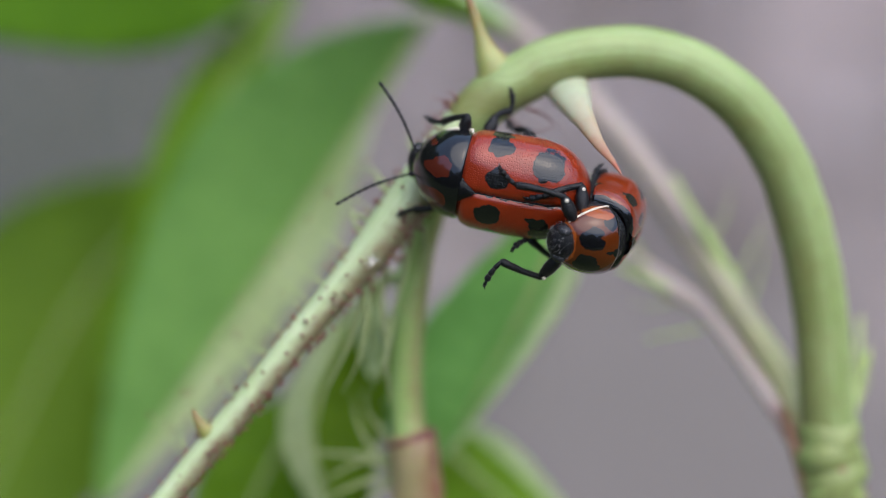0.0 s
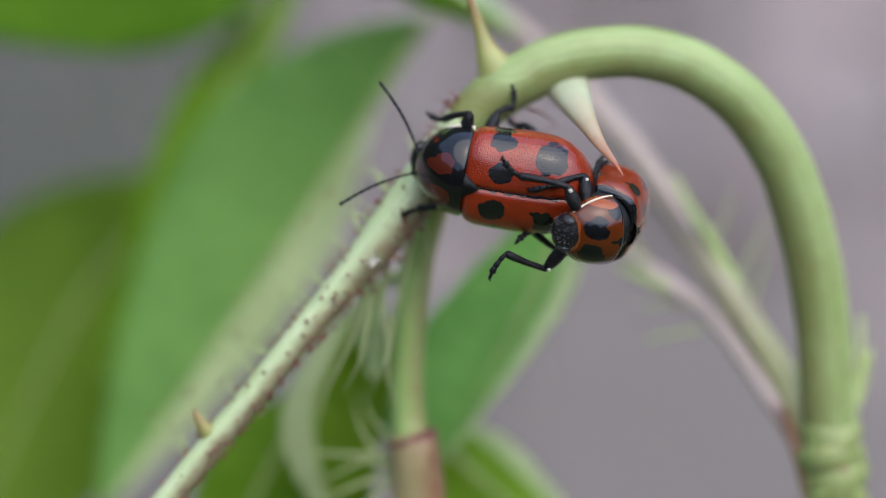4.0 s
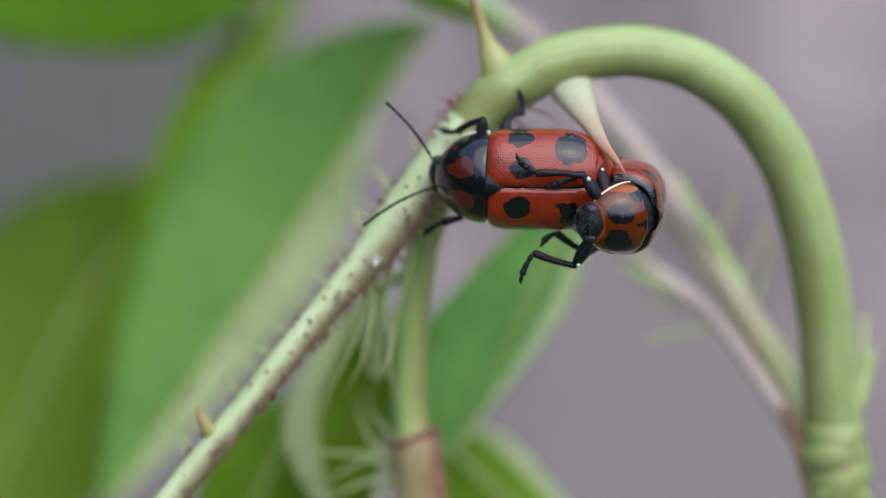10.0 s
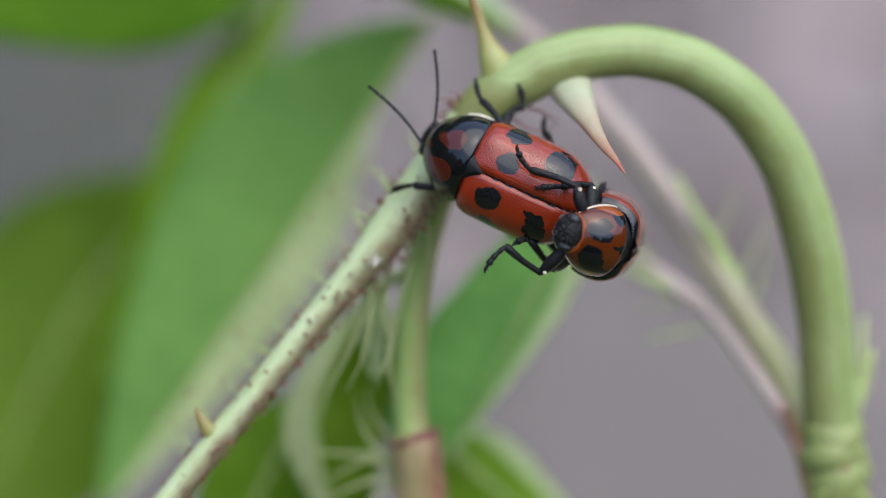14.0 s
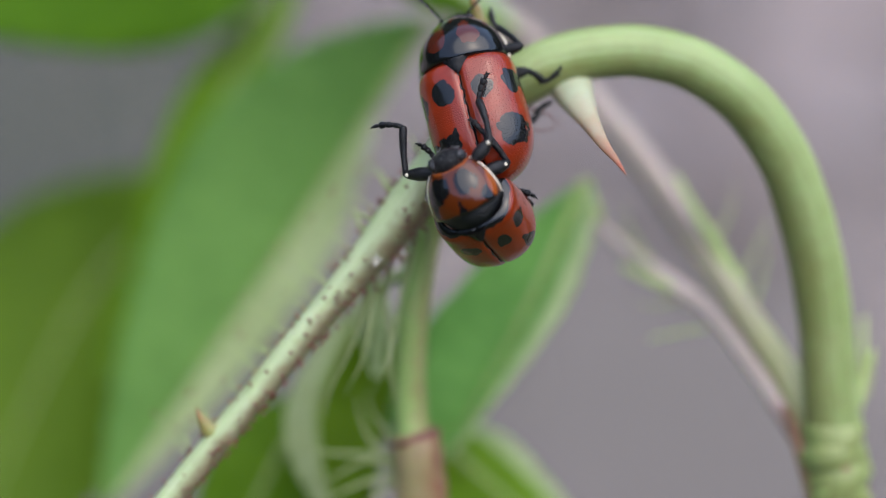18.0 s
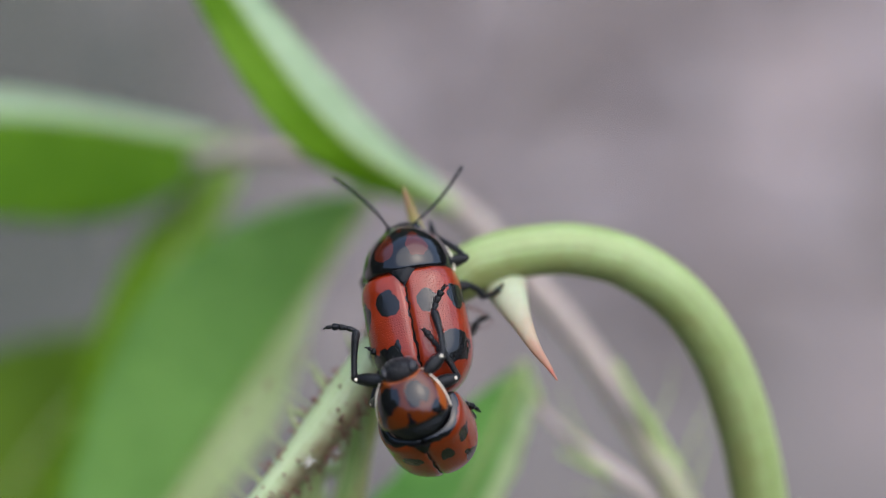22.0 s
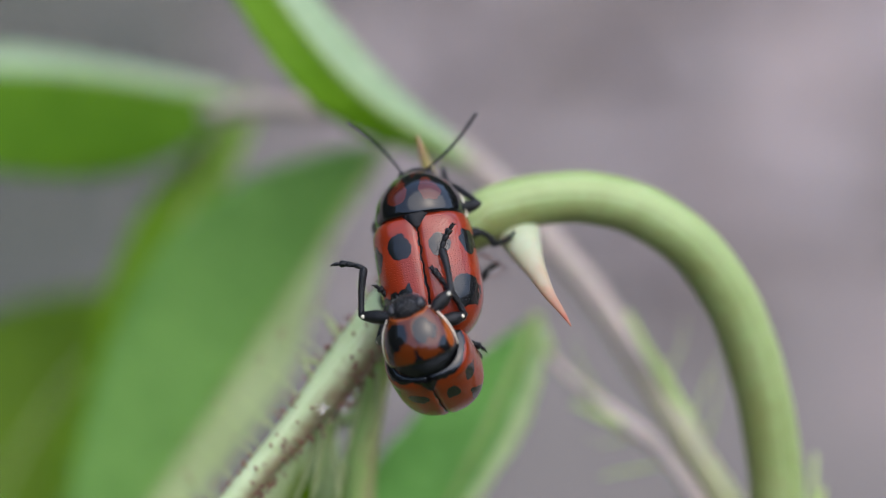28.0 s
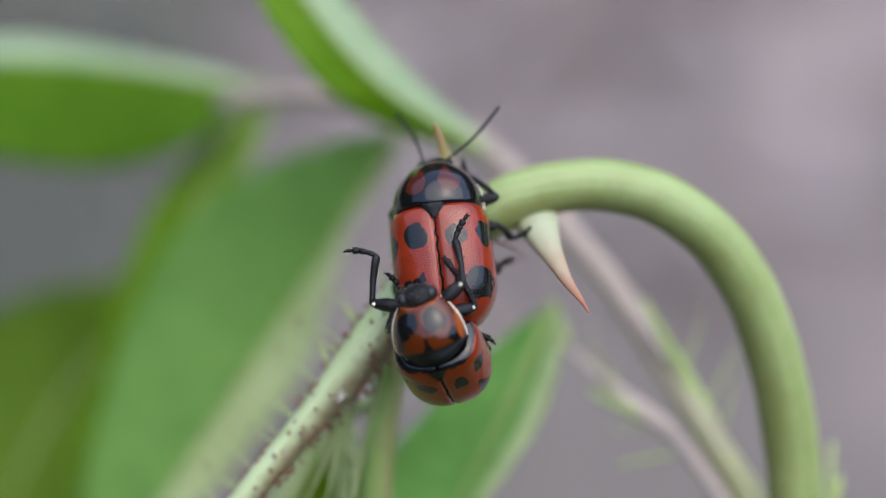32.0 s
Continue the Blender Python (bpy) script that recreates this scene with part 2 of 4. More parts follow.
M_LEAF_LIGHT = leaf_material("leaf_upper_face_yellow_green", (0.12, 0.25, 0.008), (0.18, 0.33, 0.02), 0.45, 0.45, (0.32, 0.5, 0.03))
M_UNDER = leaf_material("leaf_under_face", (0.35, 0.44, 0.19), (0.47, 0.56, 0.28), 0.6, 0.3, (0.45, 0.56, 0.23))
# under face, whitened to paint the sky's sheen on folded leaflet halves as well
M_UNDER_AND_SHEEN = leaf_material("leaf_under_face_and_sky_sheen", (0.31, 0.42, 0.245), (0.40, 0.51, 0.31), 0.45, 0.3, (0.38, 0.5, 0.28))
M_THORN_PALE = thorn_material("pale_thorn", (0.40, 0.44, 0.29), (0.33, 0.085, 0.045))
M_THORN_GREEN = thorn_material("green_thorn", (0.30, 0.32, 0.10), (0.22, 0.09, 0.035))
M_GLAND = chitin_material("red_brown_gland", (0.13, 0.038, 0.03), 0.3)
M_HAIR = chitin_material("pale_green_hair", (0.25, 0.29, 0.12), 0.5)
M_GLAND_HAIR = chitin_material("red_brown_hair", (0.19, 0.12, 0.06), 0.5)
M_BRACT = chitin_material("pale_bract", (0.31, 0.40, 0.13), 0.5)
M_FLUFF = chitin_material("white_fluff", (0.5, 0.48, 0.43), 0.8)


def ground_material():
    m, nt, b = material("leaf_litter", 0.9, spec=0.2)
    c = nt.nodes.new("ShaderNodeTexCoord")
    big = noise_of(nt, c.outputs["Object"], 4.5, 3.0)
    small = noise_of(nt, c.outputs["Object"], 14.0, 6.0, 0.7)
    v = node(nt, "ShaderNodeTexVoronoi", Scale=22.0)
    nt.links.new(c.outputs["Object"], v.inputs["Vector"])
    f = math_node(nt, "ADD", math_node(nt, "MULTIPLY", big, 0.65), math_node(nt, "MULTIPLY", small, 0.35))
    col = ramp(nt, f, [(0.34, (0.252, 0.205, 0.192)), (0.5, (0.295, 0.242, 0.234)), (0.64, (0.362, 0.298, 0.30))])
    col = mix(nt, math_node(nt, "MULTIPLY", v.outputs["Distance"], 0.3, clamp=True), col, (0.27, 0.232, 0.22))
    # darker grey-green ragged patch left of the middle
    patch = nt.nodes.new("ShaderNodeVectorMath")
    patch.operation = "MULTIPLY_ADD"
    nt.links.new(c.outputs["Object"], patch.inputs[0])
    patch.inputs[1].default_value = (1 / 0.32, 1 / 0.8, 0)
    patch.inputs[2].default_value = (0.3 / 0.32, -0.72 / 0.8, 0)
    far = nt.nodes.new("ShaderNodeVectorMath")
    far.operation = "LENGTH"
    nt.links.new(patch.outputs[0], far.inputs[0])
    dark_patch = math_node(nt, "ADD", math_node(nt, "MULTIPLY_ADD", far.outputs["Value"], -1.7, 1.75), math_node(nt, "MULTIPLY_ADD", noise_of(nt, c.outputs["Object"], 7.0), 3.0, -1.3), clamp=True)
    col = mix(nt, math_node(nt, "MULTIPLY", dark_patch, 0.92), col, (0.052, 0.06, 0.048))
    green = math_node(nt, "MULTIPLY_ADD", noise_of(nt, c.outputs["Object"], 2.7, 2.0), 4.0, -1.9, clamp=True)
    col = mix(nt, math_node(nt, "MULTIPLY", green, 0.25), col, (0.15, 0.158, 0.125))
    # dark green ground out of view, added to darken the beetles' reflections and the bounce
    bare = nt.nodes.new("ShaderNodeVectorMath")
    bare.operation = "DISTANCE"
    bare.inputs[1].default_value = (0.1, 1.95, 0)
    nt.links.new(c.outputs["Object"], bare.inputs[0])
    rag = math_node(nt, "ADD", math_node(nt, "MULTIPLY_ADD", noise_of(nt, c.outputs["Object"], 0.7, 2.0), 8.0, -4.0), math_node(nt, "MULTIPLY_ADD", noise_of(nt, c.outputs["Object"], 9.0, 4.0), 2.4, -1.2))
    unseen_turf = math_node(nt, "ADD", math_node(nt, "MULTIPLY_ADD", bare.outputs["Value"], 0.9, -2.6), rag, clamp=True)
    place = nt.nodes.new("ShaderNodeSeparateXYZ")
    nt.links.new(c.outputs["Object"], place.inputs[0])
    front = math_node(nt, "ADD", math_node(nt, "MULTIPLY_ADD", place.outputs[1], -2.6, 0.55), math_node(nt, "ADD", math_node(nt, "MULTIPLY_ADD", noise_of(nt, c.outputs["Object"], 1.3, 2.0), 5.0, -2.5), math_node(nt, "MULTIPLY_ADD", noise_of(nt, c.outputs["Object"], 9.0, 4.0), 2.4, -1.2)), clamp=True)
    unseen_turf = math_node(nt, "MAXIMUM", unseen_turf, front)
    blades = ramp(nt, math_node(nt, "ADD", math_node(nt, "MULTIPLY", noise_of(nt, c.outputs["Object"], 2.3), 0.5), math_node(nt, "MULTIPLY", noise_of(nt, c.outputs["Object"], 60.0, 4.0, 0.7), 0.5)),
                  [(0.36, (0.025, 0.04, 0.012)), (0.5, (0.045, 0.07, 0.022)), (0.64, (0.09, 0.095, 0.045))])
    col = mix(nt, unseen_turf, col, blades)
    # darker brown-grey tone with a ragged edge on the near ground
    near = nt.nodes.new("ShaderNodeVectorMath")
    near.operation = "DISTANCE"
    near.inputs[1].default_value = (0.1, 0.42, 0)
    nt.links.new(c.outputs["Object"], near.inputs[0])
    near_tone = math_node(nt, "ADD", math_node(nt, "MULTIPLY_ADD", near.outputs["Value"], -4.5, 1.7), math_node(nt, "MULTIPLY_ADD", noise_of(nt, c.outputs["Object"], 9.0), 3.0, -1.5), clamp=True)
    col = mix(nt, math_node(nt, "MULTIPLY", near_tone, 0.75), col, (0.10, 0.094, 0.083))
    nt.links.new(col, b.inputs["Base Color"])
    bump(nt, b, small, 0.6, 0.01)
    return m


def litter_material():
    m, nt, b = material("dry_fallen_leaf", 0.8, spec=0.2)
    geo = nt.nodes.new("ShaderNodeNewGeometry")
    c = nt.nodes.new("ShaderNodeTexCoord")
    tone = ramp(nt, geo.outputs["Random Per Island"], [(0.0, (0.12, 0.095, 0.08)), (0.35, (0.22, 0.186, 0.178)), (0.7, (0.30, 0.258, 0.26)), (1.0, (0.40, 0.35, 0.35))])
    n = noise_of(nt, c.outputs["Object"], 180.0, 3.0)
    nt.links.new(mix(nt, math_node(nt, "MULTIPLY", n, 0.5), tone, (0.14, 0.118, 0.108)), b.inputs["Base Color"])
    bump(nt, b, n, 0.4, 0.001)
    return m


M_GROUND = ground_material()
M_STRAW = chitin_material("dry_straw", (0.34, 0.28, 0.22), 0.7)


# ---- mesh helpers ----
def link(name, bm, mat, parent=None, label="", smooth=True):
    me = bpy.data.meshes.new(name)
    bm.normal_update()
    bm.to_mesh(me)
    bm.free()
    for mm in (mat if isinstance(mat, (list, tuple)) else [mat]):
        me.materials.append(mm)
    if smooth:
        me.shade_smooth()
    ob = new(name, me)
    if parent:
        ob.parent = parent
    if label:
        tagged(ob, label)
    return ob


part = link


def spline(points, n):
    """n + 1 samples of a smooth curve through the points; each point may carry a radius as its last value."""
    p = [np.array(q, float) for q in points]
    p = [2 * p[0] - p[1], *p, 2 * p[-1] - p[-2]]
    out = []
    for i in range(n + 1):
        s = i / n * (len(p) - 3)
        k = min(int(s), len(p) - 4)
        u = s - k
        a, b, c, d = p[k:k + 4]
        out.append(0.5 * (2 * b + (c - a) * u + (2 * a - 5 * b + 4 * c - d) * u * u + (3 * b - a - 3 * c + d) * u ** 3))
    return out


def tube(bm, rings, seg=16, flat=1.0, side=None, ripple=0.0, mat=0):
    """A closed tube through the rings (Vector, radius), in metres. flat squeezes it along side."""
    uv = bm.loops.layers.uv.verify()
    ref = Vector(side) if side is not None else -AWAY
    loops, run, length = [], [], 0.0
    for i, (p, r) in enumerate(rings):
        t = (rings[min(i + 1, len(rings) - 1)][0] - rings[max(i - 1, 0)][0]).normalized()
        e1 = (ref - t * ref.dot(t))
        e1 = e1.normalized() if e1.length > 1e-6 else t.orthogonal().normalized()
        e2 = t.cross(e1)
        length += (p - rings[i - 1][0]).length if i else 0
        run.append(length)
        ring = []
        for j in range(seg):
            a = 2 * math.pi * j / seg
            rr = r * (1 + ripple * noise.noise(Vector((p * 900)) + Vector((math.cos(a), math.sin(a), 0)) * 0.8))
            ring.append(bm.verts.new(p + e1 * math.cos(a) * rr * flat + e2 * math.sin(a) * rr))
        loops.append(ring)
    for i in range(len(loops) - 1):
        for j in range(seg):
            k = (j + 1) % seg
            f = bm.faces.new((loops[i][j], loops[i][k], loops[i + 1][k], loops[i + 1][j]))
            f.material_index = mat
            total = max(length, 1e-9)
            for lp, (a, b) in zip(f.loops, ((j, i), (j + 1, i), (j + 1, i + 1), (j, i + 1))):
                lp[uv].uv = (a / seg, run[b] / total)
    bm.faces.new(list(reversed(loops[0]))).material_index = mat
    bm.faces.new(loops[-1]).material_index = mat


def stalk(name, points, mat, parent, label="", n=40, seg=18, flat=1.0, ripple=0.03, side=None):
    """A stalk in plan millimetres: (x, z, d, radius) points."""
    bm = bmesh.new()
    rings = [(at(*q[:3]), max(q[3], 0.01) * MM) for q in spline(points, n)]
    tube(bm, rings, seg, flat, side, ripple)
    return part(name, bm, mat, parent, label)


# ---- ground ----
def build_ground():
    bm = bmesh.new()
    xs = [-60, -20, -8, -4] + [x * 0.1 for x in range(-20, 21)] + [4, 8, 20, 60]
    ys = [-60, -20, -6, -2] + [y * 0.1 for y in range(-10, 41)] + [6, 10, 20, 60, 200]
    grid = []
    for y in ys:
        row = []
        for x in xs:
            z = 0.02 * noise.noise(Vector((x * 2.2, y * 2.2, 3.0))) + 0.035 * noise.noise(Vector((x * 0.6, y * 0.6, 8.0)))
            row.append(bm.verts.new((x, y, z - 0.02)))
        grid.append(row)
    for i in range(len(ys) - 1):
        for j in range(len(xs) - 1):
            bm.faces.new((grid[i][j], grid[i][j + 1], grid[i + 1][j + 1], grid[i + 1][j]))
    ob = link("ground", bm, M_GROUND)
    tagged(ob, "bare grey-brown soil covered with old leaf litter", "ground", kind="structure")
    rnd = random.Random(5)
    bm = bmesh.new()
    for _ in range(420):
        x, y = rnd.gauss(0, 0.8), 0.5 + abs(rnd.gauss(0, 1.1))
        h = rnd.uniform(0.08, 0.26)
        lean = Vector((rnd.uniform(-0.25, 0.25), rnd.uniform(-0.25, 0.25), 1)).normalized()
        base = Vector((x, y, -0.03))
        bend = Vector((rnd.uniform(-0.1, 0.1), rnd.uniform(-0.1, 0.1), 0))
        rings = [(base + lean * h * s + bend * s * s * h * 2, 0.0016 * (1.1 - s)) for s in (0, 0.25, 0.5, 0.75, 1)]
        tube(bm, rings, 4)
    straw = link("dry_grass", bm, M_STRAW)
    tagged(straw, "thin dry straw-coloured grass stalks on bare ground", "grass", kind="stuff")
    verts, faces = [], []
    for _ in range(3400):
        way, far = rnd.uniform(0, 6.283), abs(rnd.gauss(0, 1.6)) ** 1.1
        x, y = far * math.cos(way), 0.8 + far * math.sin(way)
        if ((x + 0.3) / 0.3) ** 2 + ((y - 0.72) / 0.6) ** 2 < rnd.uniform(0.5, 1.4):
            continue
        if y < rnd.gauss(0.15, 0.08) or math.hypot(x - 0.1, y - 0.42) < rnd.uniform(0.14, 0.28):
            continue
        size, turn = rnd.uniform(0.012, 0.035), rnd.uniform(0, 6.283)
        lean = Euler((rnd.gauss(0, 0.3), rnd.gauss(0, 0.3), turn)).to_matrix()
        z = 0.02 * noise.noise(Vector((x * 2.2, y * 2.2, 3.0))) + 0.035 * noise.noise(Vector((x * 0.6, y * 0.6, 8.0))) - 0.014
        n0, curl = len(verts), rnd.uniform(-0.5, 0.9)
        for lift in (0.0, 0.0006):
            for u in range(5):
                w = 0.42 * math.sin(math.pi * (0.08 + 0.84 * u / 4))
                for v in (-1, 0, 1):
                    q = lean @ Vector((v * w * size, (u / 4 - 0.5) * size * 1.7, abs(v) * w * size * curl * 0.6 + (u / 4 - 0.5) ** 2 * size * curl))
                    verts.append((x + q.x, y + q.y, z + q.z + lift + 0.004))
        for u in range(4):
            for v in range(2):
                a = n0 + u * 3 + v
                faces.append((a, a + 3, a + 4, a + 1))
                faces.append((a + 15, a + 16, a + 19, a + 18))
        ring = [0, 1, 2, 5, 8, 11, 14, 13, 12, 9, 6, 3]
        for k in range(12):
            a, b = n0 + ring[k], n0 + ring[(k + 1) % 12]
            faces.append((a, b, b + 15, a + 15))
    me = bpy.data.meshes.new("leaf_litter")
    me.from_pydata(verts, [], faces)
    me.materials.append(litter_material())
    litter = new("leaf_litter", me)
    tagged(litter, "curled dry grey-brown fallen leaves on the soil", "leaf litter", kind="stuff")


def build_unseen_woods():
    """Unseen woodland ring, added all round the clearing to darken reflections and side light; the sky is open above
    it.
    """
    m, nt, b = material("dark_foliage", 0.8, spec=0.2)
    c = nt.nodes.new("ShaderNodeTexCoord")
    nt.links.new(ramp(nt, noise_of(nt, c.outputs["Object"], 2.2, 6.0, 0.7), [(0.35, (0.012, 0.018, 0.008)), (0.6, (0.05, 0.075, 0.03)), (0.75, (0.09, 0.11, 0.05))]), b.inputs["Base Color"])
    bm = bmesh.new()
    n, k = 96, 14
    inner, outer = [], []
    for i in range(n):
        a = 2 * math.pi * i / n
        way = Vector((math.sin(a), math.cos(a), 0))
        # height of the added ring sets how much sky the beetles reflect
        top = 4.4 - 1.8 * max(0.0, way.x) + 1.0 * noise.noise(Vector((way.x * 3, way.y * 3, 1.0))) + 0.8 * noise.noise(Vector((way.x * 11, way.y * 11, 2.0)))
        col = []
        for j in range(k + 1):
            z = top * j / k
            r = 6.0 + 0.7 * noise.noise(Vector((way.x * 9, way.y * 9, z * 1.5))) - 0.4 * math.sin(3.1 * j / k)
            col.append(bm.verts.new(way * r + Vector((0, 0, z - 0.3))))
        inner.append(col)
        outer.append([bm.verts.new(way * 7.5 + Vector((0, 0, z))) for z in (-0.3, top - 0.5)])
    for i in range(n):
        q = (i + 1) % n
        for j in range(k):
            bm.faces.new((inner[i][j], inner[q][j], inner[q][j + 1], inner[i][j + 1]))
        bm.faces.new((inner[i][k], inner[q][k], outer[q][1], outer[i][1]))
        bm.faces.new((outer[i][1], outer[q][1], outer[q][0], outer[i][0]))
        bm.faces.new((outer[i][0], outer[q][0], inner[q][0], inner[i][0]))
    bmesh.ops.recalc_face_normals(bm, faces=bm.faces)
    ob = link("backdrop", bm, m)
    tagged(ob, "unseen dark green woodland ring added for reflections", "woodland", kind="structure")


build_ground()
build_unseen_woods()

# ---- the rose ----
rose = new("rose_plant")
rose.location = (0.014, 0.0, 0.0)
tagged(rose, "young green rose shoot with pale hooked thorns, growing from the soil", "rose plant")
SEAT = rose.location.copy()


def seat(ob):
    """Parts are drawn in world space; this hangs them under the plant at its base."""
    ob.matrix_parent_inverse = Matrix.Translation(-SEAT)
    return ob


ROSE_PARTS = []


def rose_part(ob):
    ROSE_PARTS.append(ob)
    return seat(ob)


# side points into the arch, where the bark colour carries the painted shade
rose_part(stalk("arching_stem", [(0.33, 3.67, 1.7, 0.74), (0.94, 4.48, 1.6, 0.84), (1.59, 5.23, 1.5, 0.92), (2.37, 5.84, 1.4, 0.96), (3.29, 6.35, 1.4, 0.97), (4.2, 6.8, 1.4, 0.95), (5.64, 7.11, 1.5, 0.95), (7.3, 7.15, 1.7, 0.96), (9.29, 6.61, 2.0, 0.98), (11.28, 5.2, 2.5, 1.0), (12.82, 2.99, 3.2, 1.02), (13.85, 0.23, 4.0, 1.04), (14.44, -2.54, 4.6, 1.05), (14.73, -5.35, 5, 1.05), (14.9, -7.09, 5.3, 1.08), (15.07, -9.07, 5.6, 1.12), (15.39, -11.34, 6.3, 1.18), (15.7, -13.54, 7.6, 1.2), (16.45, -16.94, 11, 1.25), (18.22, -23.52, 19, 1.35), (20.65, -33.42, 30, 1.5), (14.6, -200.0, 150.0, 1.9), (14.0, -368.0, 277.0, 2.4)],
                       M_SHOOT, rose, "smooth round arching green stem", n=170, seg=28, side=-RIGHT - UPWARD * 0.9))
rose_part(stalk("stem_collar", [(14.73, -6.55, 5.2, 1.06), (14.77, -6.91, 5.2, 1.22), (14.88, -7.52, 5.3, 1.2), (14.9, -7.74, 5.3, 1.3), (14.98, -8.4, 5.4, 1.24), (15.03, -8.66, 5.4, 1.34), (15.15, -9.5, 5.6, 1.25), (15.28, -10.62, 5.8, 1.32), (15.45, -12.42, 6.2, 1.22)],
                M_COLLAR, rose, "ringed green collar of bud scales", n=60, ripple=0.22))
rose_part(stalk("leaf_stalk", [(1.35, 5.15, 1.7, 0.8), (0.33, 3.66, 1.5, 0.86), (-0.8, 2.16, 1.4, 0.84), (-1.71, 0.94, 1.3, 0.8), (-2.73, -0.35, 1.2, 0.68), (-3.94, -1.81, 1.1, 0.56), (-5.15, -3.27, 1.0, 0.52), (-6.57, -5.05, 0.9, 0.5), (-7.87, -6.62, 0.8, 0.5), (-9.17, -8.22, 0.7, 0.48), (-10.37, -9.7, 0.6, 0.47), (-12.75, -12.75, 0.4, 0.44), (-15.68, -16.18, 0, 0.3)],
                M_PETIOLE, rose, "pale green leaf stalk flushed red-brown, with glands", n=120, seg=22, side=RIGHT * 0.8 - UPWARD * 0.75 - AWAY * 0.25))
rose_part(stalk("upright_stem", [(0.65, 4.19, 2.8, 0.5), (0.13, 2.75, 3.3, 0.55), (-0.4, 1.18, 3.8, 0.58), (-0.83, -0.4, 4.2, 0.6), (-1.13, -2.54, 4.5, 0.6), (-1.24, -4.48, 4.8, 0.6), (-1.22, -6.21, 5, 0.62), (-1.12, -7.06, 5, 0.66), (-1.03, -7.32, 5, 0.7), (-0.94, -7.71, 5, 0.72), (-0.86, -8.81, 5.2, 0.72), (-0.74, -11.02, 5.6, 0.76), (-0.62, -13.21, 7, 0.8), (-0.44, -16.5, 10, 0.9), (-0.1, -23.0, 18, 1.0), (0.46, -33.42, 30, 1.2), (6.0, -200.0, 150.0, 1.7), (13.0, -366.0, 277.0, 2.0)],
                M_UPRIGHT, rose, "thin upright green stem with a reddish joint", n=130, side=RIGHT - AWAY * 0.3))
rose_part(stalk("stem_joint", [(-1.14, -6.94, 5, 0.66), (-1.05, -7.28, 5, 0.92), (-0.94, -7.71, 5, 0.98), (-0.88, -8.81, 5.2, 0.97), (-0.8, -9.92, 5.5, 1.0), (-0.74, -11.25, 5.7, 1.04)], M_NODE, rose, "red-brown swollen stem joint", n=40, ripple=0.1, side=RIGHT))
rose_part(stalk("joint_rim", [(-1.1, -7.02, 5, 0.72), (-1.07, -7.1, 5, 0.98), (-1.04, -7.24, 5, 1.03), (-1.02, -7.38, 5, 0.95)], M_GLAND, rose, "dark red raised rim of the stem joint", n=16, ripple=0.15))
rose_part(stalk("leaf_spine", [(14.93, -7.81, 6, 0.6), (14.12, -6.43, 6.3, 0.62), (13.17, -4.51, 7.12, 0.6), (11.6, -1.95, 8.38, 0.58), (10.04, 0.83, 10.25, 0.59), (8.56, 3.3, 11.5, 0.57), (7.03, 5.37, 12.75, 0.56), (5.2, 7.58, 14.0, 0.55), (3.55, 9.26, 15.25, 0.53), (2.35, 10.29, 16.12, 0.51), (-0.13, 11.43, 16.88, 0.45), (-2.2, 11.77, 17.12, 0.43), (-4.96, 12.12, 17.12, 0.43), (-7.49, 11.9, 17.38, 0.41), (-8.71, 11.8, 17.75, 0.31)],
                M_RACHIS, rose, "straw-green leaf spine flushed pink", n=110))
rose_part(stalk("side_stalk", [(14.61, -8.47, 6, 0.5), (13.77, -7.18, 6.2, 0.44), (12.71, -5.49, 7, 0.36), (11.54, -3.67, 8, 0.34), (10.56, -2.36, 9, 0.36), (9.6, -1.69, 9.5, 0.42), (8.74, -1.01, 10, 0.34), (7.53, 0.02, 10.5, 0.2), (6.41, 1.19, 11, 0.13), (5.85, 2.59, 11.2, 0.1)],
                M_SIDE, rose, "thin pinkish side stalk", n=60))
rose_part(stalk("bud_scale", [(13.18, -6.13, 6.2, 0.12), (13.43, -6.76, 5.9, 0.22), (13.66, -7.55, 5.5, 0.3), (13.93, -8.49, 5.3, 0.34), (14.25, -9.9, 5.3, 0.3), (14.49, -11.21, 5.4, 0.2)], M_NODE, rose, "red-purple bud scale", n=24, seg=10))
for i, pts in enumerate(([(14.0, -8.06, 5.9), (14.04, -7.38, 4.75), (14.76, -7.04, 4.3), (15.65, -7.29, 4.7), (16.28, -7.92, 5.8)], [(14.04, -8.63, 5.9), (14.18, -8.16, 4.8), (14.85, -8.11, 4.35), (15.75, -8.67, 4.75), (16.37, -9.44, 5.8)],
                         [(14.1, -10.1, 6.0), (14.2, -9.41, 4.9), (14.87, -9.01, 4.45), (15.8, -9.19, 4.8), (16.43, -9.8, 5.9)])):
    rose_part(stalk("collar_scale", [(*p, 0.08 + 0.16 * math.sin(math.pi * k / 4)) for k, p in enumerate(pts)], (M_BRACT, M_NODE, M_BRACT)[i], rose, "folded scale round the collar", n=24, seg=10, ripple=0.2))
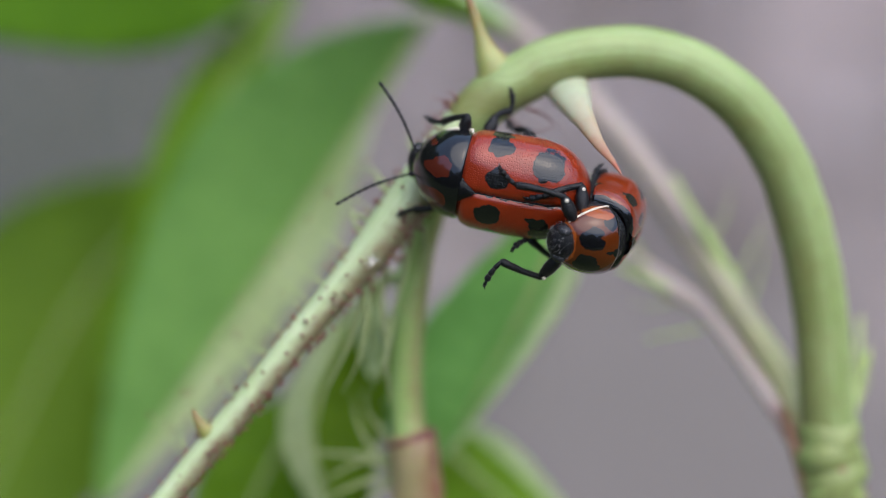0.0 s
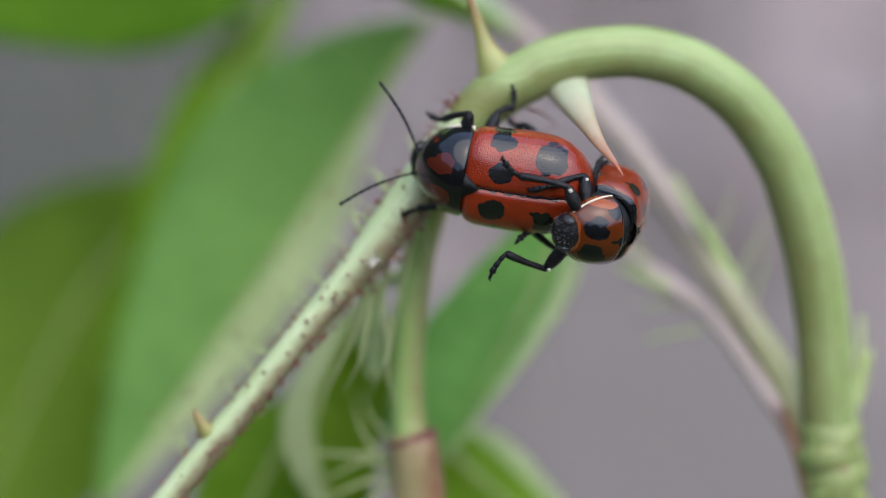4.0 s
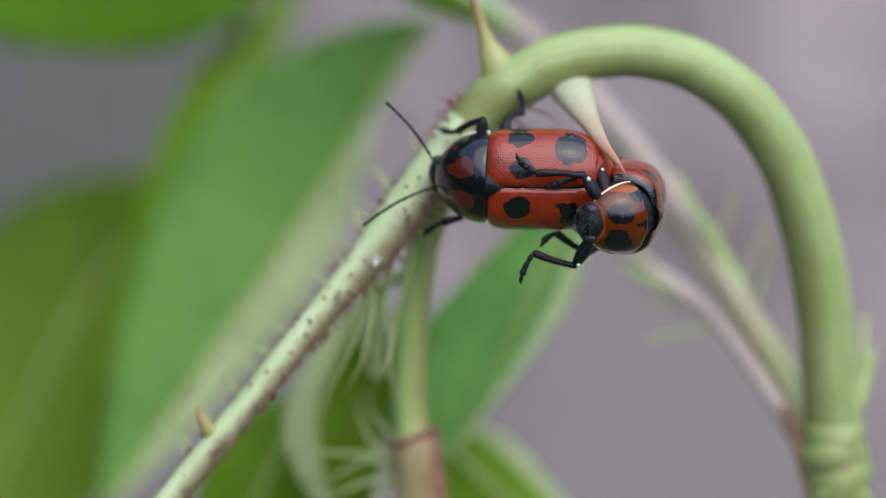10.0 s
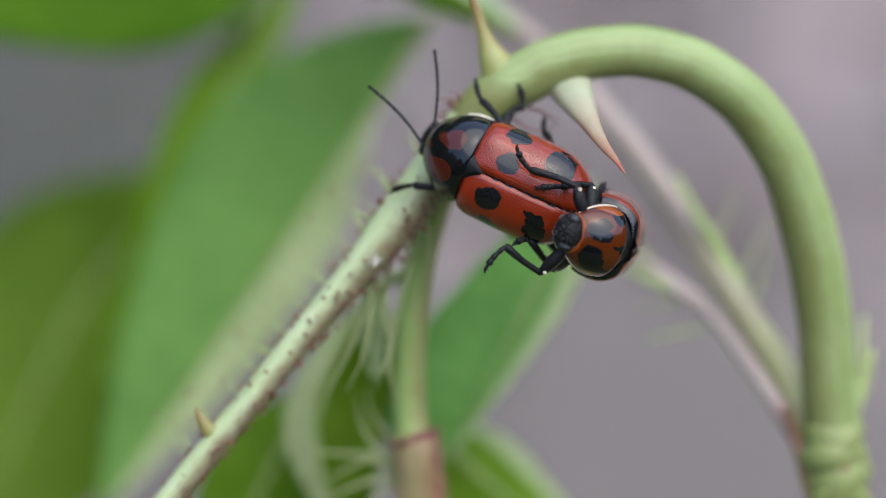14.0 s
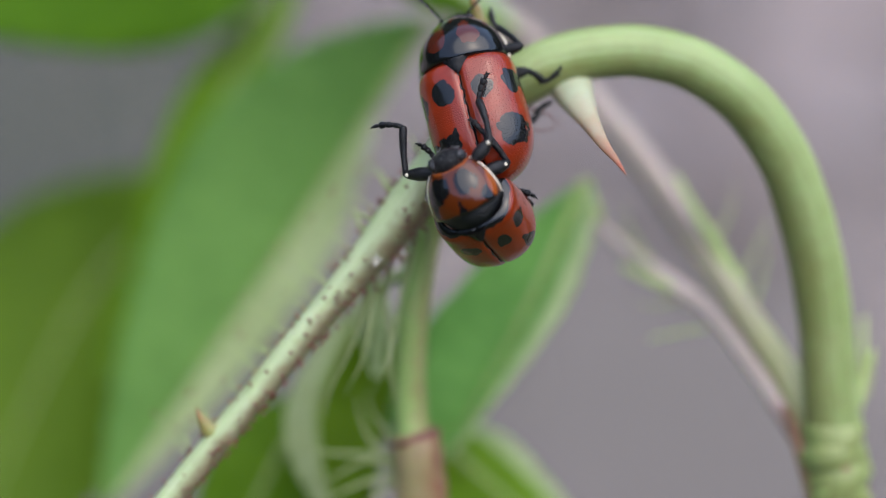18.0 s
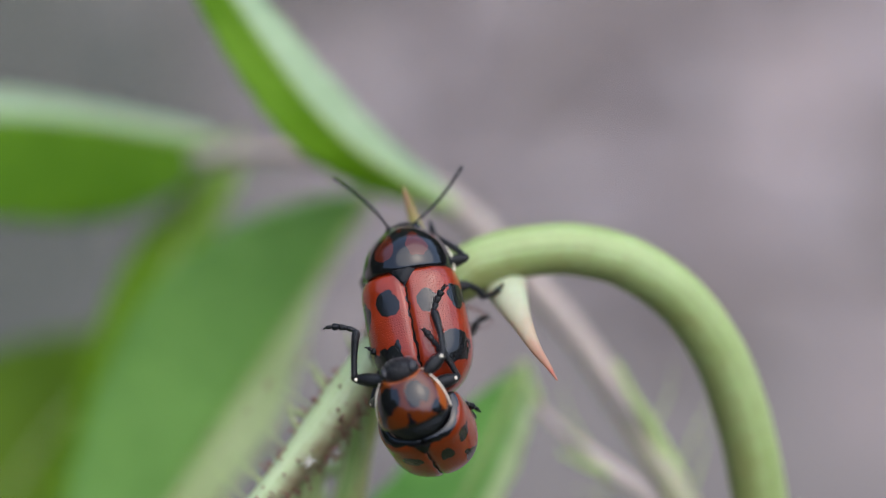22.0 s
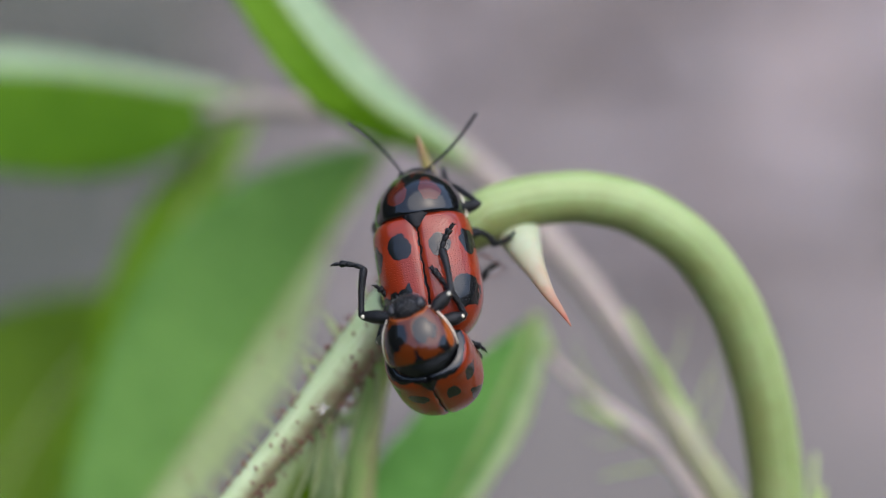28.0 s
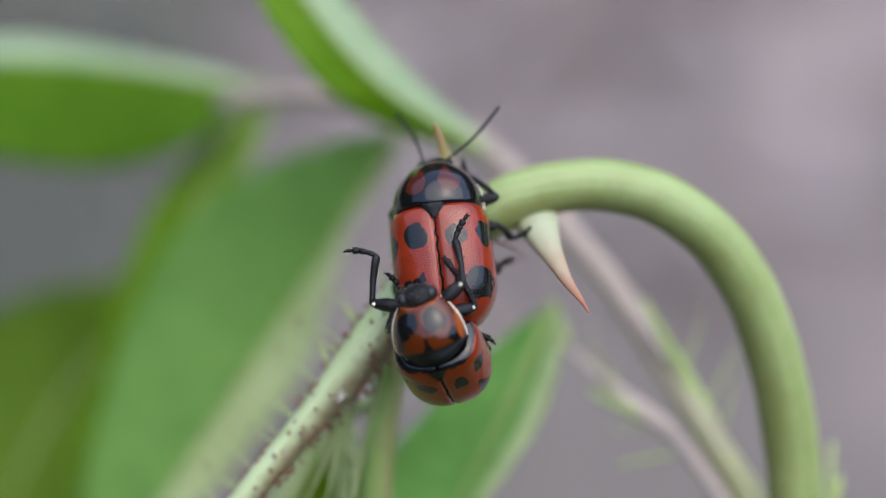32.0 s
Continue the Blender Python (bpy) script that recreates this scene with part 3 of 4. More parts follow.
for wide, pts in ((0.36, [(11.93, -1.79, 8.6), (11.35, -0.7, 8.8), (10.84, 0.36, 9.0), (10.1, 1.6, 9.2), (9.43, 2.97, 9.5)]),
                  (0.2, [(9.6, -1.69, 9.5), (8.56, -1.34, 9.4), (7.21, -0.66, 9.6)]),
                  (0.24, [(15.69, -7.6, 6), (16.15, -5.68, 6.6), (16.79, -3.95, 7)]),
                  (0.16, [(16.02, -7.04, 7), (16.35, -4.83, 7), (16.68, -2.66, 8)]),
                  (0.05, [(10.56, -3.15, 9), (9.42, -3.37, 9), (8.29, -3.6, 9)])):
    w = len(pts)
    rose_part(stalk("bract", [(*q, wide * (1 - i / w) + 0.03) for i, q in enumerate(pts)], M_BRACT, rose, "thin pale green bract", n=14, seg=8))


for pts in ([(-9.33, 12.35, 23.15), (-10.0, 10.29, 26.85), (-11.55, 7.26, 32.4), (-13.17, 3.98, 35.17)], [(-1.04, -0.83, 4.3), (-2.06, -1.25, 6.5), (-3.26, -2.24, 9)], [(-3.26, -2.24, 9), (-4.29, -4.17, 11.2), (-5.34, -5.93, 13)], [(-1.2, -5.99, 5), (-1.08, -6.46, 8.5), (-0.92, -6.92, 12)], [(-8.02, 12.44, 22.59), (-7.62, 13.05, 24.45), (-7.28, 13.52, 25.93)], [(0.33, 11.69, 21.67), (-0.07, 11.17, 20.38), (-0.56, 10.5, 18.52)], [(6.41, 1.19, 11), (5.96, 2.35, 11.1), (5.86, 2.86, 11)]):
    rose_part(stalk("leaflet_stalk", [(*q, 0.24) for q in pts], M_STALK, rose, "thin green leaflet stalk", n=14, seg=10))


def thorn(points, mat, label, flat, side):
    bm = bmesh.new()
    rings = [(at(*q[:3]), max(q[3], 0.02) * MM) for q in spline(points, 26)]
    tube(bm, rings, 16, flat, side, 0.02)
    return rose_part(part("thorn", bm, mat, rose, label))


thorn([(4.34, 6.92, 2.2, 0.6), (4.46, 6.35, 1.9, 0.8), (4.62, 5.8, 1.2, 0.78), (4.83, 5.15, 0.1, 0.57), (5.12, 4.45, -1.0, 0.36), (5.51, 3.61, -2.0, 0.2), (5.9, 3.0, -2.7, 0.1), (6.18, 2.52, -3.1, 0.02)], M_THORN_PALE, "pale flattened thorn with a red point", 0.6, -AWAY)
thorn([(2.22, 5.9, 1.4, 1.05), (2.01, 6.49, 1.2, 0.72), (1.73, 7.05, 1.1, 0.46), (1.5, 7.69, 1.0, 0.26), (1.28, 8.37, 0.9, 0.19), (1.09, 8.92, 0.8, 0.12), (0.95, 9.37, 0.8, 0.02)], M_THORN_GREEN, "yellow-green thorn with a brown point", 0.7, -AWAY)
thorn([(-7.7, -7.0, 0.9, 0.5), (-8.05, -6.72, 0.7, 0.4), (-8.34, -6.45, 0.5, 0.28), (-8.6, -6.05, 0.38, 0.15), (-8.78, -5.62, 0.35, 0.02)], M_THORN_GREEN, "small green thorn with a red point", 0.7, -AWAY)


def strands(name, mat, label, lines, radius):
    """Thin threads, each a part of its own."""
    for pts in lines:
        bm = bmesh.new()
        n = 12
        rings = [(at(*q), radius * MM * (1.05 - i / n)) for i, q in enumerate(spline(pts, n))]
        tube(bm, rings, 6)
        rose_part(part(name, bm, mat, rose, label))


# glands on the stalk: short hairs, each with a dark red bead
def build_glands():
    rnd = random.Random(11)
    axis = [np.array(q) for q in spline([(1.25, 5.04, 1.6, 0.8), (0.33, 3.66, 1.5, 0.86), (-0.8, 2.16, 1.4, 0.84), (-1.71, 0.94, 1.3, 0.8), (-2.73, -0.35, 1.2, 0.68), (-3.94, -1.81, 1.1, 0.56), (-5.15, -3.27, 1.0, 0.52), (-6.57, -5.05, 0.9, 0.5), (-7.87, -6.62, 0.8, 0.5), (-9.17, -8.22, 0.7, 0.48), (-10.37, -9.7, 0.6, 0.47)], 200)]
    hairs, beads, fringe = bmesh.new(), bmesh.new(), bmesh.new()
    for _ in range(430):
        i = int(rnd.random() ** 1.25 * 196)
        q, nx = axis[i], axis[i + 2]
        p = at(*q[:3])
        t = (at(*nx[:3]) - p).normalized()
        a = rnd.choice((rnd.uniform(0, 6.283), rnd.gauss(-1.35, 0.35), rnd.gauss(-0.9, 0.5), rnd.gauss(1.7, 0.5)))
        e1 = (-AWAY - t * t.dot(-AWAY)).normalized()
        out = e1 * math.cos(a) + t.cross(e1) * math.sin(a)
        length = rnd.choice((rnd.uniform(0.05, 0.18), rnd.uniform(0.1, 0.4))) * (1.0 if i < 110 else 0.6) * MM
        root = p + out * q[3] * 0.96 * MM
        tip = root + (out + Vector((rnd.uniform(-.4, .4), rnd.uniform(-.4, .4), rnd.uniform(-.4, .4)))).normalized() * length
        tube(hairs, [(root, 0.04 * MM), ((root + tip) / 2, 0.026 * MM), (tip, 0.024 * MM)], 5)
        r = rnd.uniform(0.042, 0.08) * MM
        bmesh.ops.create_icosphere(beads, subdivisions=1, radius=r, matrix=Matrix.Translation(tip))
    # the fringe of the stipule that stands off behind the stalk
    for _ in range(24):
        i = int(rnd.uniform(45, 185))
        q = axis[i]
        away = rnd.uniform(0.7, 3.4)
        root = at(q[0] - 0.5, q[1] + 0.3, q[2] + 0.8)
        tip = at(q[0] - away * 0.8 + rnd.gauss(0, 0.3), q[1] + away * 0.5 + rnd.gauss(0, 0.4), q[2] + 1.0 + away * rnd.uniform(0.6, 2.2))
        mid = (root + tip) / 2 + UPWARD * rnd.uniform(-0.2, 0.3) * MM
        tube(fringe, [(root, 0.03 * MM), (mid, 0.02 * MM), (tip, 0.018 * MM)], 5)
        bmesh.ops.create_icosphere(beads, subdivisions=1, radius=rnd.uniform(0.06, 0.11) * MM, matrix=Matrix.Translation(tip))
    f = rose_part(part("stipule_fringe", fringe, M_BRACT, rose, "loose fringe of pale green hairs"))
    tagged(f, kind="stuff")
    h = rose_part(part("gland_hairs", hairs, M_GLAND_HAIR, rose, "short red-brown hairs on the leaf stalk"))
    tagged(h, kind="stuff")
    g = rose_part(part("gland_beads", beads, M_GLAND, rose, "dark red gland beads on the hairs"))
    tagged(g, kind="stuff")


build_glands()

strands("stipule_thread", M_HAIR, "thin green and brown thread",
        [[(-2.76, -1.21, 2), (-2.97, -2.46, 2.2), (-3.4, -3.71, 2.4), (-4.13, -5.17, 2.6), (-4.35, -6.33, 2.8)], [(-2.45, -1.01, 2), (-2.66, -2.66, 2), (-2.97, -4.11, 2.2), (-3.61, -5.37, 2.5)],
         [(-1.94, -0.6, 2.2), (-2.15, -2.05, 2.4), (-1.95, -3.72, 2.6), (-2.59, -5.41, 3)], [(-1.75, -2.49, 3), (-1.96, -4.16, 3), (-1.75, -5.83, 3)]], 0.13)
strands("stipule", M_HAIR, "feathery pale green stipule",
        [[(-1.84, -8.52, 5.8), (-2.72, -8.09, 5.8), (-3.81, -8.52, 5.8), (-4.69, -9.18, 5.8)], [(-1.84, -8.74, 5.8), (-2.94, -8.96, 5.8), (-4.03, -9.4, 5.8), (-4.69, -9.84, 5.8)], [(-1.84, -8.31, 5.8), (-2.72, -7.43, 5.8), (-3.16, -6.55, 5.8), (-3.37, -5.46, 5.8)],
         [(-1.73, -8.2, 5.8), (-2.05, -7.16, 5.6), (-2.7, -6.29, 5.6), (-2.92, -5.2, 5.6)], [(-1.84, -8.96, 5.8), (-2.72, -9.62, 5.8), (-3.37, -10.28, 5.8)], [(-1.84, -7.87, 5.8), (-3.18, -7.92, 6.0), (-4.97, -7.75, 6.0), (-6.1, -7.06, 5)]], 0.14)
strands("curled_hair", M_GLAND, "curled brown hair at the joint",
        [[(2.47, 4.82, 1.5), (2.98, 4.4, 1.3), (3.58, 4.25, 1.2), (4.09, 4.46, 1.2), (3.95, 4.8, 1.2)], [(3.08, 5.12, 1.4), (3.68, 4.91, 1.2), (4.09, 4.59, 1.1), (4.39, 4.33, 1.1)], [(0.22, 4.57, 0.8), (-0.18, 4.76, 0.6), (-0.38, 5.06, 0.6)],
         [(0.42, 4.98, 0.8), (0.12, 5.31, 0.7), (-0.32, 5.47, 0.6)], [(0.63, 5.28, 0.8), (0.48, 5.57, 0.6), (0.12, 5.67, 0.6)], [(0.12, 4.31, 0.8), (-0.28, 4.34, 0.6), (-0.59, 4.62, 0.6)]], 0.05)
strands("stipule_lobe", M_HAIR, "short pale green stipule lobe",
        [[(-1.5, 1.9, 1.6), (-2.1, 2.3, 2.0), (-2.5, 2.9, 2.4)], [(-2.2, 0.9, 1.6), (-2.9, 1.2, 2.2), (-3.5, 1.2, 2.8)], [(-2.6, 0.4, 1.6), (-3.1, 1.0, 2.2), (-3.2, 1.7, 2.6)], [(-0.5, 3.2, 1.8), (-1.0, 3.7, 2.2), (-1.2, 4.3, 2.5)],
         [(-1.0, 0.6, 1.9), (-1.2, -0.6, 2.2), (-1.5, -1.8, 2.4), (-1.9, -2.9, 2.6)], [(-0.6, 0.9, 2.2), (-0.5, -0.4, 2.6), (-0.8, -1.6, 2.8)]], 0.15)
strands("bract_hair", M_HAIR, "fine pale hair on the leaf spine",
        [[(12.3, -2.4, 8.2), (12.9, -0.6, 8.6), (13.0, 1.2, 9.0)], [(11.8, -1.5, 8.6), (12.6, 0.2, 9.2), (13.4, 1.6, 9.8)], [(10.6, -0.2, 9.4), (11.6, 1.4, 10.0), (12.0, 3.0, 10.6)], [(9.2, -1.4, 9.8), (8.0, -0.4, 9.8), (7.2, 1.0, 10.0)],
         [(9.9, -1.9, 9.4), (8.6, -2.3, 9.4), (7.6, -2.0, 9.6)], [(8.8, -1.0, 10.0), (7.6, 0.9, 10.4), (7.4, 2.2, 10.6)], [(15.9, -6.6, 6.4), (16.6, -5.2, 6.6), (16.9, -3.4, 6.8)]], 0.1)
strands("fluff_thread", M_FLUFF, "white thread of fluff",
        [[(-2.33, -0.44, 0.2), (-2.44, -0.32, 0.0), (-2.6, -0.28, 0.0)], [(-2.33, -0.46, 0.2), (-2.48, -0.46, 0.0), (-2.68, -0.52, 0.1)], [(-2.31, -0.48, 0.2), (-2.4, -0.58, 0.0), (-2.56, -0.66, 0.1)], [(-2.33, -0.42, 0.2), (-2.32, -0.28, 0.0), (-2.38, -0.14, 0.0)], [(-2.33, -0.44, 0.2), (-2.18, -0.36, 0.0), (-2.08, -0.42, 0.0)]], 0.055)


def leaflet(base, mid, tip, left, right, wl, wr, faces=("upper", "upper"), teeth=17, bow=0.0, seed=1, label="", mat=None, point=0.7, rim=0, late=0.0, under=None):
    """A leaflet in plan millimetres: its midrib from base to tip through mid, and the way and width in which each half spreads."""
    rnd = random.Random(seed)
    N, V = 68, 8
    rib = spline([base, mid, tip], N)
    bm = bmesh.new()
    for h, (way, width, face) in enumerate(((left, wl, faces[0]), (right, wr, faces[1]))):
        way = np.array(way, float)
        way /= np.linalg.norm(way)
        along = np.array(tip, float) - np.array(base, float)
        along /= np.linalg.norm(along)
        out = np.cross(along, way)
        out /= np.linalg.norm(out)
        if out[2] > 0:
            out = -out
        sheets = []
        for lift in (0.06, -0.06):
            grid = []
            for i in range(N + 1):
                s = i / N
                prof = max(0.0, math.sin(math.pi * min(1, s ** 0.85))) ** point
                row = []
                for j in range(V + 1):
                    v = j / V
                    w = width * prof * v * (min(1.0, max(0.12, (s - late) / 0.3)) if h and late else 1)
                    saw = ((s * teeth) % 1.0)
                    if j == V:
                        w *= 1.0 - 0.07 * saw
                    q = rib[i] + way * w + along * (0.16 * w)
                    wave = 0.22 * math.sin(9 * s + seed) * v * v + bow * v * v * width * 0.25 + 0.03 * math.sin(s * teeth * 3.1) * v
                    q = q + out * (wave + lift * (0.4 if j == V else 1))
                    row.append(bm.verts.new(at(*q)))
                grid.append(row)
            sheets.append(grid)
        # sheet turned forward; the pale one also stands in for a sky-lit half
        index = (0, 1) if face == "upper" else (1, 0)
        for g, mi in zip(sheets, index):
            for i in range(N):
                for j in range(V):
                    f = bm.faces.new((g[i][j], g[i + 1][j], g[i + 1][j + 1], g[i][j + 1]))
                    f.material_index = 1 if h == 1 and j >= V - rim else mi
        a, c = sheets
        for i in range(N):
            bm.faces.new((a[i][V], a[i + 1][V], c[i + 1][V], c[i][V])).material_index = 1
            bm.faces.new((a[i][0], a[i + 1][0], c[i + 1][0], c[i][0])).material_index = 1
    bmesh.ops.recalc_face_normals(bm, faces=bm.faces)
    ob = rose_part(part("leaflet", bm, [mat or M_LEAF, under or M_UNDER], rose, label))
    bm = bmesh.new()
    tube(bm, [(at(*(np.array(q) + np.array((0, 0, -0.05)))), (0.16 * (1 - i / N) + 0.03) * MM) for i, q in enumerate(rib)], 8)
    rib_ob = part("midrib", bm, M_STALK, ob)
    return ob


# its raised half wears the whitened sheet as a painted sky sheen
leaflet((-7.85, 12.97, 22.23), (-18.0, 14.5, 24.0), (-33.0, 14.3, 26.0), (0.0, -1, -0.1), (0.0, 0.42, 0.9), 5.2, 3.3, ("upper", "under"), label="green leaflet folded along its midrib", seed=2, under=M_UNDER_AND_SHEEN)
leaflet((3.1, 9.33, 14.2), (-2.8, 13.31, 10.5), (-10.16, 23.96, 8.5), (-0.85, -0.5, -0.1), (0.72, 0.36, 0.6), 1.8, 1.75, ("upper", "under"), label="fresh green leaflet with a pale rim", seed=3, mat=M_LEAF_LIGHT, under=M_UNDER_AND_SHEEN)
leaflet((-0.56, 10.5, 18.52), (-6.28, 1.57, 19.45), (-15.08, -11.69, 17.6), (-0.85, 0.5, 0.1), (0.62, -0.37, -0.5), 6.44, 2.79, ("upper", "under"), label="broad blue-green leaflet", seed=4, mat=M_LEAF_BLUE, point=0.85, late=0.2)
leaflet((-7.28, 13.52, 25.93), (-10.57, 6.96, 24.07), (-15.93, -6.41, 23.15), (-0.85, -0.4, 0.1), (0.8, 0.4, 0.2), 3.29, 2.08, label="narrow yellow-green leaflet", seed=5, mat=M_LEAF_LIGHT)
leaflet((-13.17, 3.98, 35.17), (-19.14, -3.48, 31.48), (-24.49, -18.39, 24.07), (-0.8, 0.45, 0.1), (0.8, -0.45, 0.1), 6.78, 6.78, label="dark green leaflet", seed=6)
leaflet((5.86, 2.86, 11), (3.24, -2.73, 10), (0.05, -8.58, 10), (-0.9, -0.35, 0.0), (0.85, 0.3, -0.25), 5.4, 2.0, ("upper", "upper"), teeth=8, label="blue-green leaflet with a pale rim", seed=7, mat=M_LEAF_BLUE, rim=4)
leaflet((-3.26, -2.24, 9), (-5.07, -6.55, 9), (-4.17, -11.76, 9), (-0.9, 0.1, 0.4), (0.95, -0.1, 0.2), 1.5, 3.0, ("under", "upper"), label="young leaflet with a pale under side", seed=8)
leaflet((-5.34, -5.93, 13), (-7.48, -9.75, 13), (-10.82, -16.89, 13), (-0.85, 0.3, 0.1), (0.85, -0.3, 0.1), 2.6, 3.2, label="dark green leaflet", seed=9)
leaflet((-0.92, -6.92, 12), (1.79, -9.63, 12), (7.91, -14.57, 12), (-0.5, -0.8, 0.0), (0.7, 0.5, 0.75), 3.6, 2.4, label="bright green leaflet", seed=10, mat=M_LEAF_LIGHT, rim=3)
leaflet((-2.56, -1.19, 7), (-2.8, -2.96, 7), (-2.58, -5.04, 7.5), (-0.9, 0.1, 0.3), (0.9, -0.1, 0.3), 0.7, 0.8, ("under", "under"), teeth=9, label="small pale unfolding leaflet", seed=11)


# ---- the beetles; their own plan: x to the right side, y ahead, z to the back, in millimetres ----
def shell(rows, cap=True):
    """A closed skin through equal rows of points (mm)."""
    bm = bmesh.new()
    g = [[bm.verts.new(Vector(q) * MM) for q in row] for row in rows]
    for i in range(len(g) - 1):
        for j in range(len(g[0]) - 1):
            bm.faces.new((g[i][j], g[i][j + 1], g[i + 1][j + 1], g[i + 1][j]))
    return bm, g


def wing_case(name, side, size, mat, parent, label):
    """One wing case: a curved shell from the seam to the rolled-in outer margin."""
    L, W, H = size
    NU, NV = 46, 26

    def surface(inset):
        rows = []
        for i in range(NU + 1):
            u = 1 - (1 - i / NU) ** 1.6
            rear = math.sqrt(max(0.0, 1 - max(0.0, (u - 0.52) / 0.48) ** 2.5))
            front = 0.8 + 0.2 * math.sqrt(max(0.0, 1 - (max(0.0, 0.14 - u) / 0.14) ** 2))
            w = W * rear * front * (1 + 0.03 * math.sin(u * 3.1)) - inset
            h = H * (rear ** 0.9) * (0.88 + 0.12 * math.sin(min(1, u * 2.2) * 1.57)) * (0.5 + 0.5 * front) - inset
            row = []
            for j in range(NV + 1):
                f = radians(0.1 + 112.9 * j / NV)
                x = max(w, 0.01) * abs(math.sin(f)) ** 0.86
                z = max(h, 0.01) * math.copysign(abs(math.cos(f)) ** 0.86, math.cos(f))
                dip = 0.05 * math.exp(-(x / 0.08) ** 2)
                shoulder = 0.06 * math.exp(-((x - 1.15) / 0.3) ** 2 - ((u - 0.09) / 0.08) ** 2)
                row.append((side * (x + 0.004), -L * u + 0.05, z - dip + shoulder))
            rows.append(row)
        return rows

    bm, outer = shell(surface(0.0))
    inner = [[bm.verts.new(Vector(q) * MM) for q in row] for row in surface(0.07)]
    for i in range(NU):
        for j in range(NV):
            bm.faces.new((inner[i][j], inner[i + 1][j], inner[i + 1][j + 1], inner[i][j + 1]))
    edge_o = outer[0][::-1] + [r[0] for r in outer[1:]] + outer[-1][1:] + [r[-1] for r in outer[-2:0:-1]]
    edge_i = inner[0][::-1] + [r[0] for r in inner[1:]] + inner[-1][1:] + [r[-1] for r in inner[-2:0:-1]]
    for k in range(len(edge_o)):
        m = (k + 1) % len(edge_o)
        bm.faces.new((edge_o[k], edge_o[m], edge_i[m], edge_i[k]))
    bmesh.ops.recalc_face_normals(bm, faces=bm.faces)
    return part(name, bm, mat, parent, label)


def shield_point(size, shape, u, f, rim=0.0):
    """A point of the neck shield: u from its base to its front edge, f round it in radians from the top to the right."""
    L, W, H = size
    narrow, drop = shape
    w = W * (1 - narrow * u ** 2.3) ** 0.62 - rim
    h = H * (1 - drop * u ** 2.1) ** 0.62 - rim
    y = L * u - 0.12 * math.sin(min(1.57, abs(f))) ** 2 * (1 - u) - 0.05 * math.exp(-(f / 0.28) ** 2) * (1 - u) ** 4
    return w * math.copysign(abs(math.sin(f)) ** 0.94, f), y, -0.12 - 0.25 * u * u + h * math.cos(f)


def neck_shield(size, shape, mat, parent, label):
    NU, NV = 34, 48
    rows = []
    for i in range(NU + 1):
        u = i / NU
        rim = 0.04 * math.exp(-(u / 0.03) ** 2) + 0.03 * math.exp(-((1 - u) / 0.03) ** 2)
        rows.append([shield_point(size, shape, u, radians(-122 + 244 * j / NV), rim) for j in range(NV + 1)])
    bm, g = shell(rows)
    for row in (g[0], g[-1]):
        c = bm.verts.new(sum((v.co for v in row), Vector()) / len(row))
        for a, b in zip(row, row[1:]):
            bm.faces.new((a, b, c))
    bmesh.ops.recalc_face_normals(bm, faces=bm.faces)
    return part("neck_shield", bm, mat, parent, label)


def blob(name, centre, radii, mat, parent, label="", tilt=0.0, seg=24, lumps=0.03):
    bm = bmesh.new()
    bmesh.ops.create_uvsphere(bm, u_segments=seg, v_segments=seg // 2, radius=1)
    turn = Matrix.Rotation(radians(tilt), 3, "X")
    for v in bm.verts:
        k = 1 + lumps * noise.noise(v.co * 2.3)
        v.co = (turn @ Vector((v.co.x * radii[0] * k, v.co.y * radii[1] * k, v.co.z * radii[2] * k)) + Vector(centre)) * MM
    return part(name, bm, mat, parent, label)


def rod(bm, points, seg=10):
    tube(bm, [(Vector(q[:3]) * MM, q[3] * MM) for q in points], seg, side=Vector((0.31, 0.2, 0.93)))


